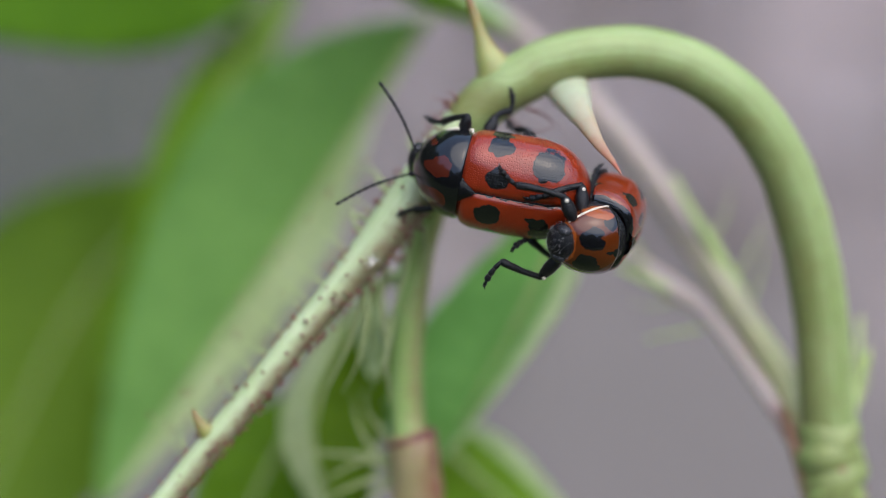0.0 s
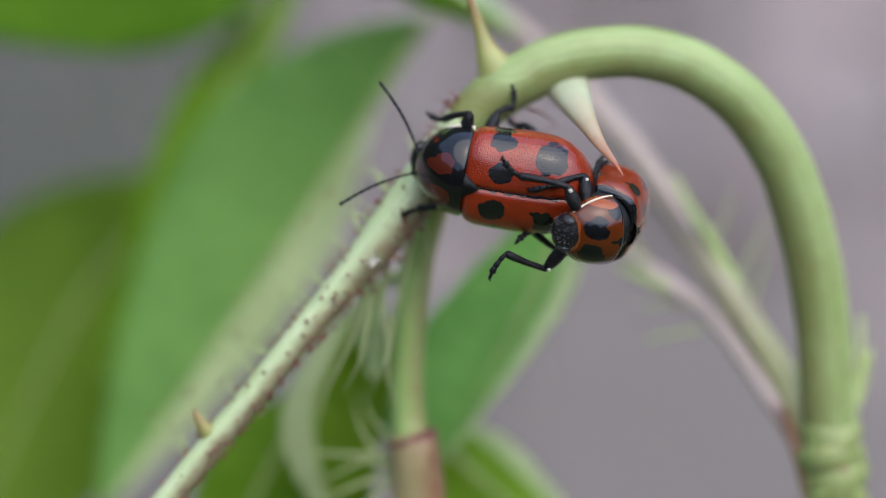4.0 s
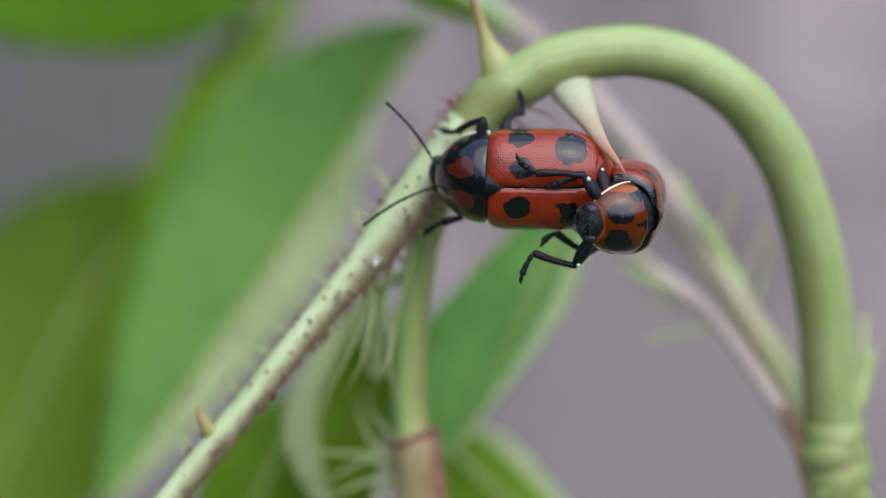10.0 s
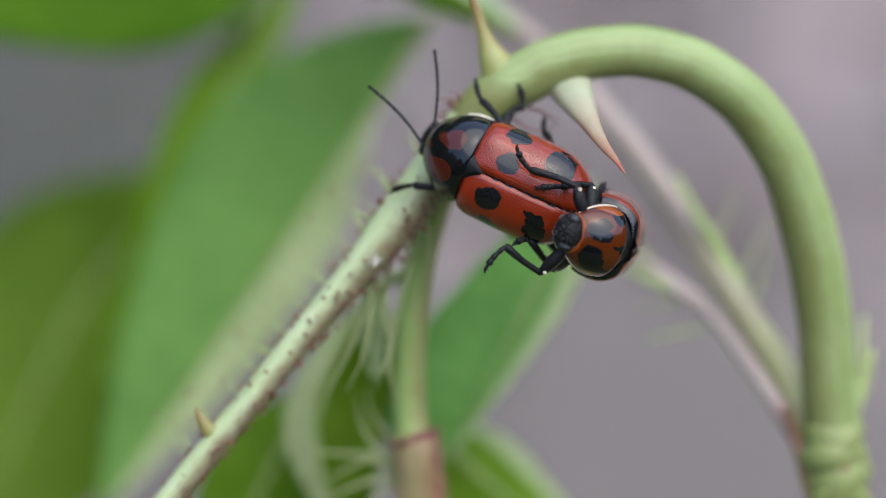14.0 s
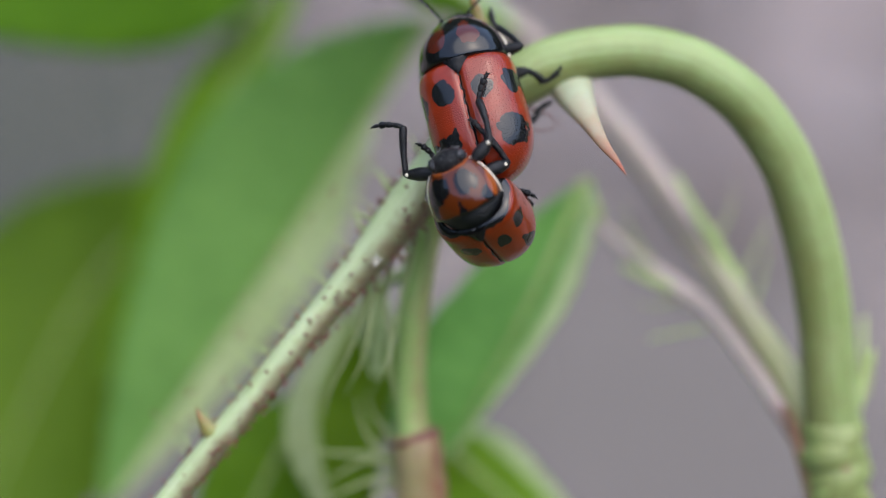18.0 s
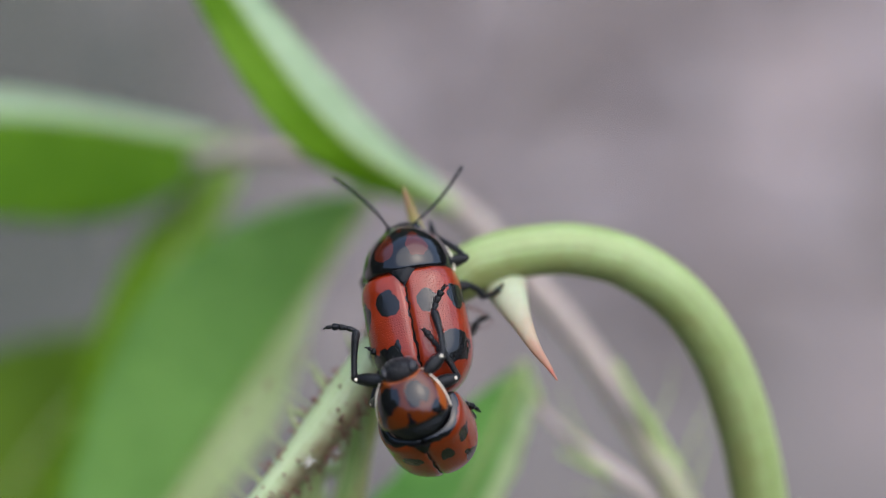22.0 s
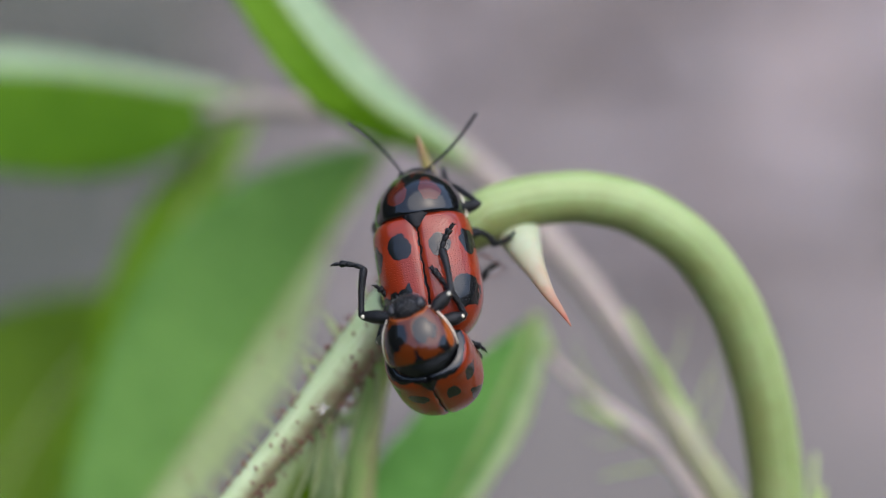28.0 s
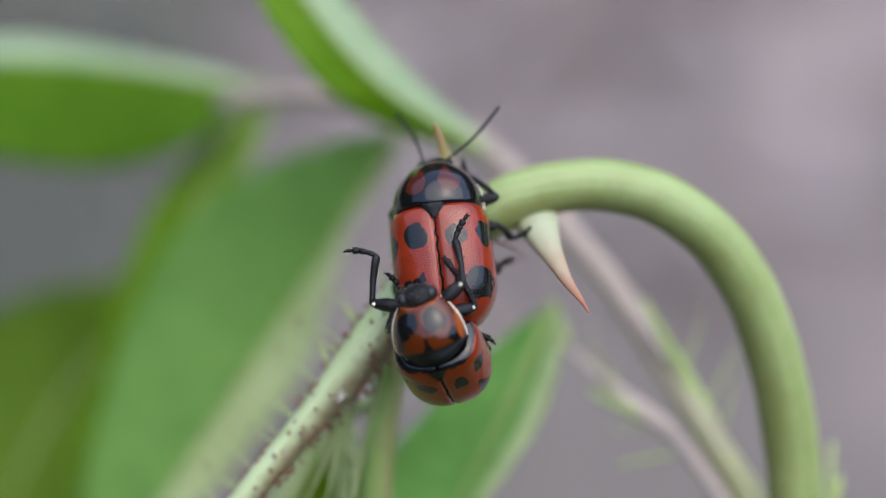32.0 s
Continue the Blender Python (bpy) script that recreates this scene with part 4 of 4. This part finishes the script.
def leg(points, thick, parent, knee_spot):
    """A jointed leg through hip, knee, ankle and claw; its own origin is the hip."""
    hip, knee, ankle, claw = [Vector(p) for p in points]
    knee, ankle, claw = knee - hip, ankle - hip, claw - hip
    bm = bmesh.new()
    rod(bm, [(*(knee * s), r * thick) for s, r in ((-0.12, 0.10), (0.05, 0.16), (0.3, 0.235), (0.6, 0.24), (0.85, 0.18), (0.97, 0.14), (1.04, 0.07))])
    top = part("leg", bm, M_LEG, parent)
    top.location = hip * MM
    bm = bmesh.new()
    shin = ankle - knee
    bow = shin.cross(knee).cross(shin)
    bow = bow.normalized() * 0.06 if bow.length > 1e-4 else Vector()
    rod(bm, [(*(knee + shin * s + bow * math.sin(s * 3.14)), r * thick) for s, r in ((-0.05, 0.06), (0.0, 0.12), (0.12, 0.105), (0.4, 0.105), (0.75, 0.13), (0.95, 0.145), (1.02, 0.08))])
    rnd = random.Random(int(shin.length * 1e4))
    for _ in range(46):
        s, a = rnd.uniform(0.1, 1.0), rnd.uniform(0, 6.283)
        e1 = shin.orthogonal().normalized()
        e2 = shin.normalized().cross(e1)
        out = e1 * math.cos(a) + e2 * math.sin(a)
        p = knee + shin * s + bow * math.sin(s * 3.14) + out * 0.1 * thick
        rod(bm, [(*p, 0.009), (*(p + (out + shin.normalized() * 0.9) * rnd.uniform(0.05, 0.09)), 0.004)], 3)
    part("tibia", bm, M_LEG, top)
    bm = bmesh.new()
    foot = claw - ankle
    curl = foot.cross(shin).cross(foot)
    curl = curl.normalized() * 0.08 if curl.length > 1e-4 else Vector()
    for a, b, r in ((0.0, 0.3, 0.10), (0.28, 0.55, 0.115), (0.53, 0.76, 0.135), (0.74, 0.95, 0.075)):
        p, q = ankle + foot * a + curl * math.sin(a * 3.1), ankle + foot * b + curl * math.sin(b * 3.1)
        rod(bm, [(*p, 0.6 * r * thick), (*(p * 0.75 + q * 0.25), 0.75 * r * thick), (*(p * 0.25 + q * 0.75), r * thick), (*q, 0.75 * r * thick)], 8)
    side = foot.cross(shin)
    side = side.normalized() * 0.07 if side.length > 1e-4 else Vector((0.07, 0, 0))
    for k in (-1, 1):
        p = ankle + foot * 0.93
        rod(bm, [(*p, 0.035), (*(p + foot * 0.06 + side * k), 0.028), (*(p + foot * 0.1 + side * k - curl * 0.8), 0.01)], 6)
    part("tarsus", bm, M_LEG, top)
    if knee_spot:
        bm = bmesh.new()
        bmesh.ops.create_icosphere(bm, subdivisions=2, radius=0.075 * MM)
        out = Vector((math.copysign(0.2, hip.x), 0.8, 0.55))
        for v in bm.verts:
            v.co = v.co + (knee * 0.9 + out * 0.16 * thick) * MM
        part("knee_spot", bm, M_WHITE, top, "small white knee spot")
    return top


def antenna(base, way, parent, length=3.0):
    """Eleven narrow joints, slightly bowed; its own origin is the base."""
    way = Vector(way).normalized()
    across = way.cross(Vector((0, 0, 1))).normalized()
    bm = bmesh.new()
    n = 11
    for i in range(n):
        a, b = i / n, (i + 1) / n
        p, q = [way * (length * s) + across * (0.16 * math.sin(s * 3.1)) for s in (a, b)]
        r = 0.042 + 0.024 * min(1, i / 4) if i else 0.075
        rod(bm, [(*p, r * 0.55), (*(p * 0.6 + q * 0.4), r * 0.85), (*(p * 0.15 + q * 0.85), r), (*q, r * 0.6)], 8)
    ob = part("antenna", bm, M_LEG, parent, "thin black jointed antenna")
    ob.location = Vector(base) * MM
    return ob


def down(parent, centre, radii):
    """Short silvery hairs on the face."""
    rnd = random.Random(3)
    bm = bmesh.new()
    for _ in range(260):
        n = Vector((rnd.gauss(0, 1), rnd.gauss(0, 1), rnd.gauss(0, 1))).normalized()
        p = Vector([c + a * b for c, a, b in zip(centre, n, radii)])
        q = p + (n * 0.8 + Vector((rnd.gauss(0, 0.3), 0.5, rnd.gauss(0, 0.3)))) * rnd.uniform(0.03, 0.075)
        rod(bm, [(*p, 0.011), (*q, 0.004)], 4)
    tagged(part("face_down", bm, M_DOWN, parent, "short silvery hairs"), kind="stuff")


def beetle(label, size, shield, shape, neck, mats, head_at, head_size, edge, hairy, legs, knees, antennae):
    """A spotted leaf beetle. neck: where its neck shield sits on its body. Returns the thing, its legs and its antennae."""
    top = new("leaf_beetle")
    tagged(top, label, "beetle", group="pair of mating beetles")
    L, W, H = size
    wing_case("wing_case", -1, size, mats[0], top, "glossy red wing case with black spots")
    wing_case("wing_case", 1, size, mats[0], top, "glossy red wing case with black spots")
    blob("abdomen", (0, -L * 0.47, -0.28), (W * 0.86, L * 0.46, H * 0.74), M_BLACK, top, "black under body")
    blob("thorax", (0, 0.15, -0.08), (W * 0.8, 0.72, H * 0.86), M_BLACK, top, "black breast between the neck shield and wing cases")
    rows = []
    for i in range(9):
        u = i / 8
        w = 0.46 * (1 - u) ** 0.9 + 0.02
        rows.append([(w * (j / 6 * 2 - 1), 0.05 - 0.56 * u, H * 0.9 + 0.06 + 0.08 * u - 0.10 * (j / 6 * 2 - 1) ** 2 * (1 - u) - (0.1 if j in (0, 6) or i == 8 else 0)) for j in range(7)])
    bm, _ = shell(rows)
    bmesh.ops.solidify(bm, geom=bm.faces[:], thickness=0.1 * MM)
    part("scutellum", bm, M_PLATE, top, "small black triangular plate")
    ns = neck_shield(shield, shape, mats[1], top, mats[2])
    ns.matrix_local = neck
    for k in (-1, 1):
        bm = bmesh.new()
        n = 16
        first, last, low, thick = edge
        pts = []
        for i in range(n + 1):
            s = i / n
            u = first + (last - first) * s
            x, y, z = shield_point(shield, shape, max(u, 0.0), k * radians(low))
            if u < 0:
                x, z = x + k * u * 0.4, z - u * 1.6
            pts.append((x * 1.005, y, z, thick * (0.25 + 0.75 * math.sin(math.pi * min(0.97, max(0.03, s))) ** 0.5)))
        rod(bm, pts, 8)
        part("shield_rim", bm, M_WHITE, ns, "thin cream-white rim")
    head = blob("head", head_at, head_size, M_HEAD, top, "black head, tucked under the neck shield", lumps=0.06)
    head.matrix_local = neck
    for k in (-1, 1):
        blob("eye", (k * head_size[0] * 0.74, head_at[1] + 0.12, head_at[2] + 0.12), (0.2, 0.24, 0.3), M_EYE, head, "glossy black eye", seg=16)
    if hairy:
        down(head, head_at, head_size)
    made = [leg(p, 1.0, top, i in knees) for i, p in enumerate(legs)]
    ants = [antenna(b, w, top) for b, w in antennae]
    return top, made, ants


FEMALE_LEGS = [[(1.11, 0.32, -0.65), (2.1, 0.31, -0.46), (1.21, 1.3, -1.0), (1.03, 2.07, -1.26)],
               [(1.04, -0.46, -1.1), (1.95, -0.52, -1.21), (2.32, -0.99, -1.64), (3.09, -0.68, -1.58)],
               [(0.98, -2.11, -1.59), (1.56, -2.12, -1.86), (1.75, -1.78, -2.23), (2.29, -1.55, -2.45)],
               [(-0.77, 0.62, -0.49), (-1.41, 0.47, -0.29), (-1.77, 0.4, -1.37), (-1.85, -0.17, -2.34)],
               [(-0.98, -0.17, -0.92), (-1.64, -0.42, -1.09), (-1.8, -0.68, -1.43), (-1.84, -1.02, -1.89)],
               [(-1.29, -1.72, -1.16), (-1.82, -1.77, -1.42), (-2.0, -2.3, -1.7), (-1.95, -2.65, -2.07)]]
MALE_LEGS = [[(0.7, 1.1, -0.75), (1.43, 1.13, -1.28), (1.35, 1.27, -2.95), (1.95, 1.57, -3.65)],
             [(0.8, 0.5, -0.6), (1.56, 0.02, -0.94), (1.22, 0.84, -1.79), (0.81, 0.96, -2.6)],
             [(0.8, -0.7, -0.7), (1.4, -2.24, -0.56), (0.97, -1.06, -0.73), (1.65, -2.19, -0.74)],
             [(-0.62, 1.15, -0.8), (-1.77, 1.0, -1.32), (-1.3, 1.78, -2.67), (-2.35, 1.98, -3.0)],
             [(-0.8, 0.4, -0.6), (-1.7, -0.51, -1.11), (-0.99, 0.03, -2.19), (-1.29, 0.76, -2.58)],
             [(-0.8, -0.7, -0.7), (-1.35, -1.5, -1.0), (-0.9, -0.9, -1.7), (-0.9, -0.5, -2.2)]]
ANT_R, ANT_L = (0.28, 1.75, -0.25), (-0.28, 1.75, -0.25)
female, f_legs, f_ants = beetle("large red leaf beetle with black spots, clinging to the rose stem", (4.5, 1.72, 1.47), (1.72, 1.6, 1.52), (0.93, 0.9), pose(0.02 * MM, 0.12 * MM, -0.03 * MM, 3, 0, -2),
                                (M_ELYTRA_F, M_PRONOTUM_F, "shiny black neck shield with dark red patches"), (0, 1.5, -0.74), (0.64, 0.46, 0.54), (-0.12, 0.5, 100, 0.06), False, FEMALE_LEGS, (),
                                ((ANT_R, (2.42, 1.96, -0.37)), (ANT_L, (-1.71, 2.47, -0.17))))
male, m_legs, m_ants = beetle("smaller orange-red leaf beetle with black spots, riding on another beetle", (3.2, 1.5, 1.36), (1.4, 1.25, 1.03), (0.62, 0.72), pose(-0.02 * MM, 0.37 * MM, 0.26 * MM, -35.5, 2.6, 0),
                              (M_ELYTRA_M, M_PRONOTUM_M, "shiny orange neck shield with black spots"), (0, 1.47, -0.42), (0.66, 0.45, 0.55), (-0.02, 0.98, 92, 0.045), True, MALE_LEGS, (0, 1, 2, 3, 4), ())



def body_pose(x, z, d, heading, rise, roll):
    turn = PLANE.to_4x4() @ pose(0, 0, 0, 0, 0, heading - 90) @ pose(0, 0, 0, rise) @ pose(0, 0, 0, 0, roll)
    return Matrix.Translation(at(x, z, d)) @ turn


# seconds, plan x, z, d in millimetres, heading, rise and roll in degrees
FEMALE_WAY = [(0.0, 0.89, 2.55, -0.91, 170.0, -3.3, -24.0), (0.5, 0.89, 2.58, -0.91, 169.8, -3.3, -23.5), (1.0, 0.92, 2.64, -0.91, 169.8, -3.3, -23.0), (1.5, 1.02, 2.77, -0.91, 170.0, -3.1, -20.0), (2.0, 1.0, 2.71, -0.91, 170.6, -3.2, -22.0), (2.5, 0.87, 2.56, -0.91, 170.8, -3.3, -24.0), (3.0, 0.87, 2.62, -0.91, 171.1, -3.3, -23.6), (3.5, 0.92, 2.64, -0.91, 171.7, -3.3, -23.1), (5.5, 0.99, 2.72, -0.91, 172.5, -3.2, -21.4), (6.0, 0.98, 2.72, -0.91, 172.7, -3.2, -21.0), (6.5, 1.0, 2.74, -0.91, 172.4, -3.1, -20.8), (7.0, 0.98, 2.73, -0.91, 172.4, -3.1, -20.7), (7.5, 0.99, 2.75, -0.91, 172.6, -3.1, -20.5), (8.0, 1.02, 2.75, -0.91, 172.5, -3.1, -20.3), (8.5, 1.02, 2.75, -0.91, 172.6, -3.1, -20.2), (9.0, 1.04, 2.75, -0.91, 172.7, -3.1, -20.0), (9.5, 1.49, 2.51, -0.91, 177.7, -2.8, -15.0), (10.0, 1.57, 2.44, -0.91, 179.7, -2.8, -14.0), (10.5, 1.38, 2.5, -0.91, 177.3, -2.8, -15.5), (11.0, 1.3, 2.46, -0.91, 176.4, -2.9, -17.0), (11.5, 1.13, 2.47, -0.91, 176.4, -2.9, -17.0), (12.0, 1.04, 2.65, -0.91, 174.5, -2.9, -17.0), (12.5, 1.27, 2.68, -0.91, 174.6, -2.8, -14.5), (13.0, 1.35, 2.79, -0.91, 174.5, -2.7, -12.0), (13.5, 1.2, 2.84, -0.91, 166.5, -3.4, -11.1), (14.0, 1.08, 3.0, -0.91, 155.4, -4.1, -10.3), (14.5, 1.06, 3.1, -0.9, 148.4, -5.1, -9.7), (16.5, 0.4, 5.08, -0.86, 121.5, -8.5, -18.2), (17.0, 0.45, 5.71, -0.86, 116.0, -9.2, -16.2), (17.5, 0.45, 5.91, -0.86, 112.0, -9.7, -14.2), (18.0, 0.73, 6.36, -0.87, 105.1, -10.3, -11.9), (18.5, 0.57, 6.38, -0.87, 104.5, -10.2, -9.5), (19.0, 0.89, 6.19, -0.88, 101.8, -10.1, -7.2), (19.5, 0.99, 6.05, -0.88, 99.6, -10.1, -7.2), (20.0, 1.09, 6.08, -0.88, 100.7, -10.1, -7.1), (20.5, 1.18, 5.99, -0.88, 101.0, -10.1, -7.1), (21.0, 1.16, 5.96, -0.88, 101.9, -10.1, -7.0), (21.5, 1.13, 6.0, -0.88, 102.2, -10.1, -7.0), (22.0, 1.13, 6.08, -0.88, 101.3, -10.1, -7.0), (22.5, 1.11, 6.1, -0.88, 100.6, -10.1, -6.9), (23.0, 1.1, 6.14, -0.88, 99.9, -10.1, -6.9), (23.5, 1.07, 6.17, -0.88, 99.2, -10.1, -6.9), (24.0, 1.08, 6.24, -0.88, 98.3, -10.1, -6.8), (24.5, 1.08, 6.27, -0.88, 97.6, -10.1, -6.8), (25.0, 1.03, 6.15, -0.88, 99.0, -10.1, -6.7), (25.5, 1.02, 6.17, -0.88, 99.2, -10.1, -6.7), (27.5, 1.07, 6.18, -0.88, 99.6, -10.1, -6.5), (28.0, 1.07, 6.15, -0.88, 100.1, -10.1, -6.5), (28.5, 1.11, 6.15, -0.88, 100.1, -10.1, -6.5), (29.0, 1.07, 6.17, -0.88, 99.3, -10.1, -6.4), (29.5, 1.03, 6.15, -0.88, 99.3, -10.1, -6.4), (30.0, 1.02, 6.09, -0.88, 98.6, -10.1, -6.4), (30.5, 0.99, 6.1, -0.88, 99.9, -10.1, -6.3), (31.0, 0.99, 6.07, -0.88, 98.9, -10.1, -6.3), (31.5, 1.02, 6.08, -0.88, 97.4, -10.1, -6.2), (32.0, 1.04, 6.06, -0.88, 97.1, -10.1, -6.2)]
MALE_WAY = [(0.0, 5.42, 0.54, -1.74, 233.2, 62.0, -70.0), (0.5, 5.41, 0.56, -1.75, 232.6, 62.4, -69.7), (1.0, 5.43, 0.6, -1.75, 230.8, 62.8, -69.2), (1.5, 5.55, 0.78, -1.76, 226.6, 65.6, -66.3), (2.0, 5.58, 0.79, -1.75, 230.2, 63.8, -68.3), (2.5, 5.39, 0.57, -1.74, 234.6, 62.0, -70.0), (3.0, 5.42, 0.67, -1.75, 234.5, 62.3, -69.8), (3.5, 5.49, 0.79, -1.75, 233.9, 62.8, -69.3), (5.5, 5.55, 0.95, -1.75, 232.4, 64.3, -67.8), (6.0, 5.53, 0.94, -1.75, 231.4, 64.7, -67.2), (6.5, 5.54, 0.95, -1.76, 230.9, 64.9, -67.1), (7.0, 5.52, 0.96, -1.76, 231.6, 65.0, -67.0), (7.5, 5.56, 0.99, -1.76, 231.5, 65.2, -66.8), (8.0, 5.58, 0.98, -1.76, 230.6, 65.3, -66.5), (8.5, 5.58, 0.98, -1.76, 230.6, 65.4, -66.4), (9.0, 5.58, 0.98, -1.76, 230.5, 65.6, -66.3), (9.5, 6.02, 1.07, -1.79, 230.2, 69.9, -59.6), (10.0, 6.17, 1.2, -1.8, 231.2, 70.7, -57.8), (10.5, 5.89, 1.04, -1.79, 230.9, 69.5, -60.3), (11.0, 5.8, 0.94, -1.77, 232.8, 68.2, -62.6), (11.5, 5.64, 0.96, -1.77, 232.1, 68.2, -62.6), (12.0, 5.56, 1.06, -1.77, 228.7, 68.2, -62.6), (12.5, 5.9, 1.33, -1.79, 227.6, 70.3, -58.7), (13.0, 5.86, 1.23, -1.82, 219.7, 72.3, -54.0), (13.5, 5.8, 0.85, -1.87, 213.4, 76.3, -49.4), (14.0, 5.4, 0.38, -2.04, 201.0, 77.6, -43.6), (14.5, 4.95, 0.22, -2.28, 187.3, 76.3, -37.6), (16.5, 2.15, 0.56, -3.08, 159.9, 55.1, -39.1), (17.0, 1.67, 1.15, -3.08, 149.3, 51.6, -35.3), (17.5, 1.16, 1.32, -3.08, 144.0, 52.2, -32.2), (18.0, 0.94, 1.58, -3.09, 133.8, 52.9, -28.4), (18.5, 0.7, 1.59, -3.11, 129.0, 54.0, -24.9), (19.0, 0.95, 1.53, -3.13, 123.1, 55.0, -21.4), (19.5, 1.11, 1.35, -3.13, 121.3, 55.0, -21.4), (20.0, 1.3, 1.41, -3.13, 121.5, 55.1, -21.3), (20.5, 1.43, 1.3, -3.13, 121.8, 55.1, -21.3), (21.0, 1.54, 1.28, -3.13, 122.6, 55.1, -21.1), (21.5, 1.5, 1.37, -3.13, 123.2, 55.1, -21.1), (22.0, 1.46, 1.44, -3.13, 122.8, 55.1, -21.1), (22.5, 1.41, 1.46, -3.14, 122.2, 55.2, -21.0), (23.0, 1.36, 1.53, -3.14, 122.0, 55.2, -21.0), (23.5, 1.28, 1.58, -3.14, 121.8, 55.2, -21.0), (24.0, 1.24, 1.66, -3.14, 121.3, 55.2, -20.9), (24.5, 1.13, 1.75, -3.14, 120.2, 55.2, -20.9), (25.0, 1.21, 1.62, -3.14, 121.0, 55.2, -20.7), (25.5, 1.18, 1.66, -3.14, 121.3, 55.2, -20.7), (27.5, 1.14, 1.74, -3.14, 121.4, 55.3, -20.3), (28.0, 1.21, 1.71, -3.14, 121.4, 55.3, -20.3), (28.5, 1.25, 1.71, -3.14, 121.4, 55.3, -20.3), (29.0, 1.09, 1.8, -3.14, 119.8, 55.4, -20.2), (29.5, 1.03, 1.76, -3.14, 120.2, 55.4, -20.2), (30.0, 1.05, 1.62, -3.14, 121.1, 55.4, -20.2), (30.5, 1.09, 1.63, -3.14, 121.8, 55.4, -20.0), (31.0, 0.98, 1.63, -3.14, 120.7, 55.4, -20.0), (31.5, 0.95, 1.64, -3.14, 119.1, 55.4, -19.9), (32.0, 0.9, 1.62, -3.14, 118.8, 55.4, -19.9)]
# ways from hip to claw, or along an antenna, at times before the last hold
RIGHT_FORE = [(0.0, (0.16, 1.07, -0.77)), (9.0, (0.27, 1.05, -0.79)), (12.0, (0.15, 1.11, -0.71)), (13.0, (-0.36, 2.07, -0.33)), (13.5, (0.65, 1.78, -0.53)), (14.0, (2.23, 1.35, -0.92)), (14.5, (2.59, 1.36, -1.04)), (16.5, (1.16, 2.16, -0.79)), (17.5, (0.66, 1.84, -0.56))]
RIGHT_MID = [(0.0, (2.13, -0.68, -1.42)), (9.0, (2.06, -0.77, -1.22)), (14.5, (1.44, 0.21, -0.54)), (16.5, (0.75, 0.0, -0.67))]
LEFT_FORE = [(0.0, (-1.65, 1.75, -0.3)), (9.0, (-1.6, 1.75, -0.3)), (13.0, (-1.45, 2.1, -0.4)), (14.5, (-1.91, 1.74, -0.34))]
RIGHT_HIND = [(0.0, (0.3, 0.9, -1.0)), (12.0, (0.3, 0.9, -1.0)), (13.0, (1.0, 0.8, -0.8))]
ANTENNA_R = [(0.0, (2.39, 1.96, -1.11)), (2.5, (2.3, 1.96, -1.06)), (6.0, (2.58, 1.88, -1.02)), (9.0, (2.54, 1.93, -0.95)), (9.5, (2.62, 2.01, -0.7)), (11.5, (2.42, 2.42, -0.72)), (13.0, (2.64, 2.04, -0.55)), (13.5, (3.04, 1.98, -0.53)), (14.0, (3.39, 1.48, -0.54)), (14.5, (3.31, 1.48, -0.43)), (16.5, (2.51, 1.67, -0.54)), (17.5, (1.79, 1.93, -1.5))]
ANTENNA_L = [(0.0, (-1.49, 2.75, 0.9)), (2.5, (-1.49, 2.75, 0.9)), (6.0, (-1.42, 2.87, 0.76)), (9.0, (-1.48, 2.82, 0.75)), (9.5, (-1.41, 2.71, 0.55)), (11.5, (-1.3, 2.9, 0.59)), (12.0, (-1.17, 3.1, 0.56)), (13.0, (-1.12, 3.59, 0.43)), (13.5, (-0.9, 3.63, 0.42)), (14.0, (1.41, 3.23, 0.03)), (14.5, (0.93, 3.51, 0.23)), (16.5, (0.53, 2.74, -1.13)), (17.5, (-0.11, 2.38, -1.88))]
ANTENNA_L_END = [(28.5, (-1.71, 2.47, -0.17)), (29.0, (-2.18, 2.06, -0.25)), (31.0, (-1.35, 2.58, -0.8)), (32.0, (-0.94, 2.47, -1.44))]


def swing(ob, rest, ways, settle):
    """Turns a limb about its joint so that it points each way in turn, and rests from settle on."""
    place = Matrix.Translation(ob.location)
    rest = Vector(rest).normalized()
    rows = [(t, place @ rest.rotation_difference(Vector(w).normalized()).to_matrix().to_4x4()) for t, w in ways]
    rows = [r for r in rows if r[0] < settle] + [(settle, place)] if settle is not None else rows
    last = rows[-1][1]
    walk(ob, rows + ([(32.0, last)] if rows[-1][0] < 32.0 else []))


def limb(points):
    return Vector(points[3]) - Vector(points[0])


def motions():
    walk(female, [(r[0], body_pose(*r[1:])) for r in FEMALE_WAY])
    walk(male, [(r[0], body_pose(*r[1:])) for r in MALE_WAY])
    swing(f_legs[0], limb(FEMALE_LEGS[0]), RIGHT_FORE, 18.5)
    swing(f_legs[1], limb(FEMALE_LEGS[1]), RIGHT_MID, 17.5)
    swing(f_legs[2], limb(FEMALE_LEGS[2]), RIGHT_HIND, 14.5)
    swing(f_legs[3], limb(FEMALE_LEGS[3]), LEFT_FORE, 16.5)
    rest_r, rest_l = (2.42, 1.96, -0.37), (-1.71, 2.47, -0.17)
    swing(f_ants[0], rest_r, ANTENNA_R + [(18.0, rest_r), (32.0, rest_r)], None)
    swing(f_ants[1], rest_l, ANTENNA_L + [(18.0, rest_l)] + ANTENNA_L_END, None)


motions()
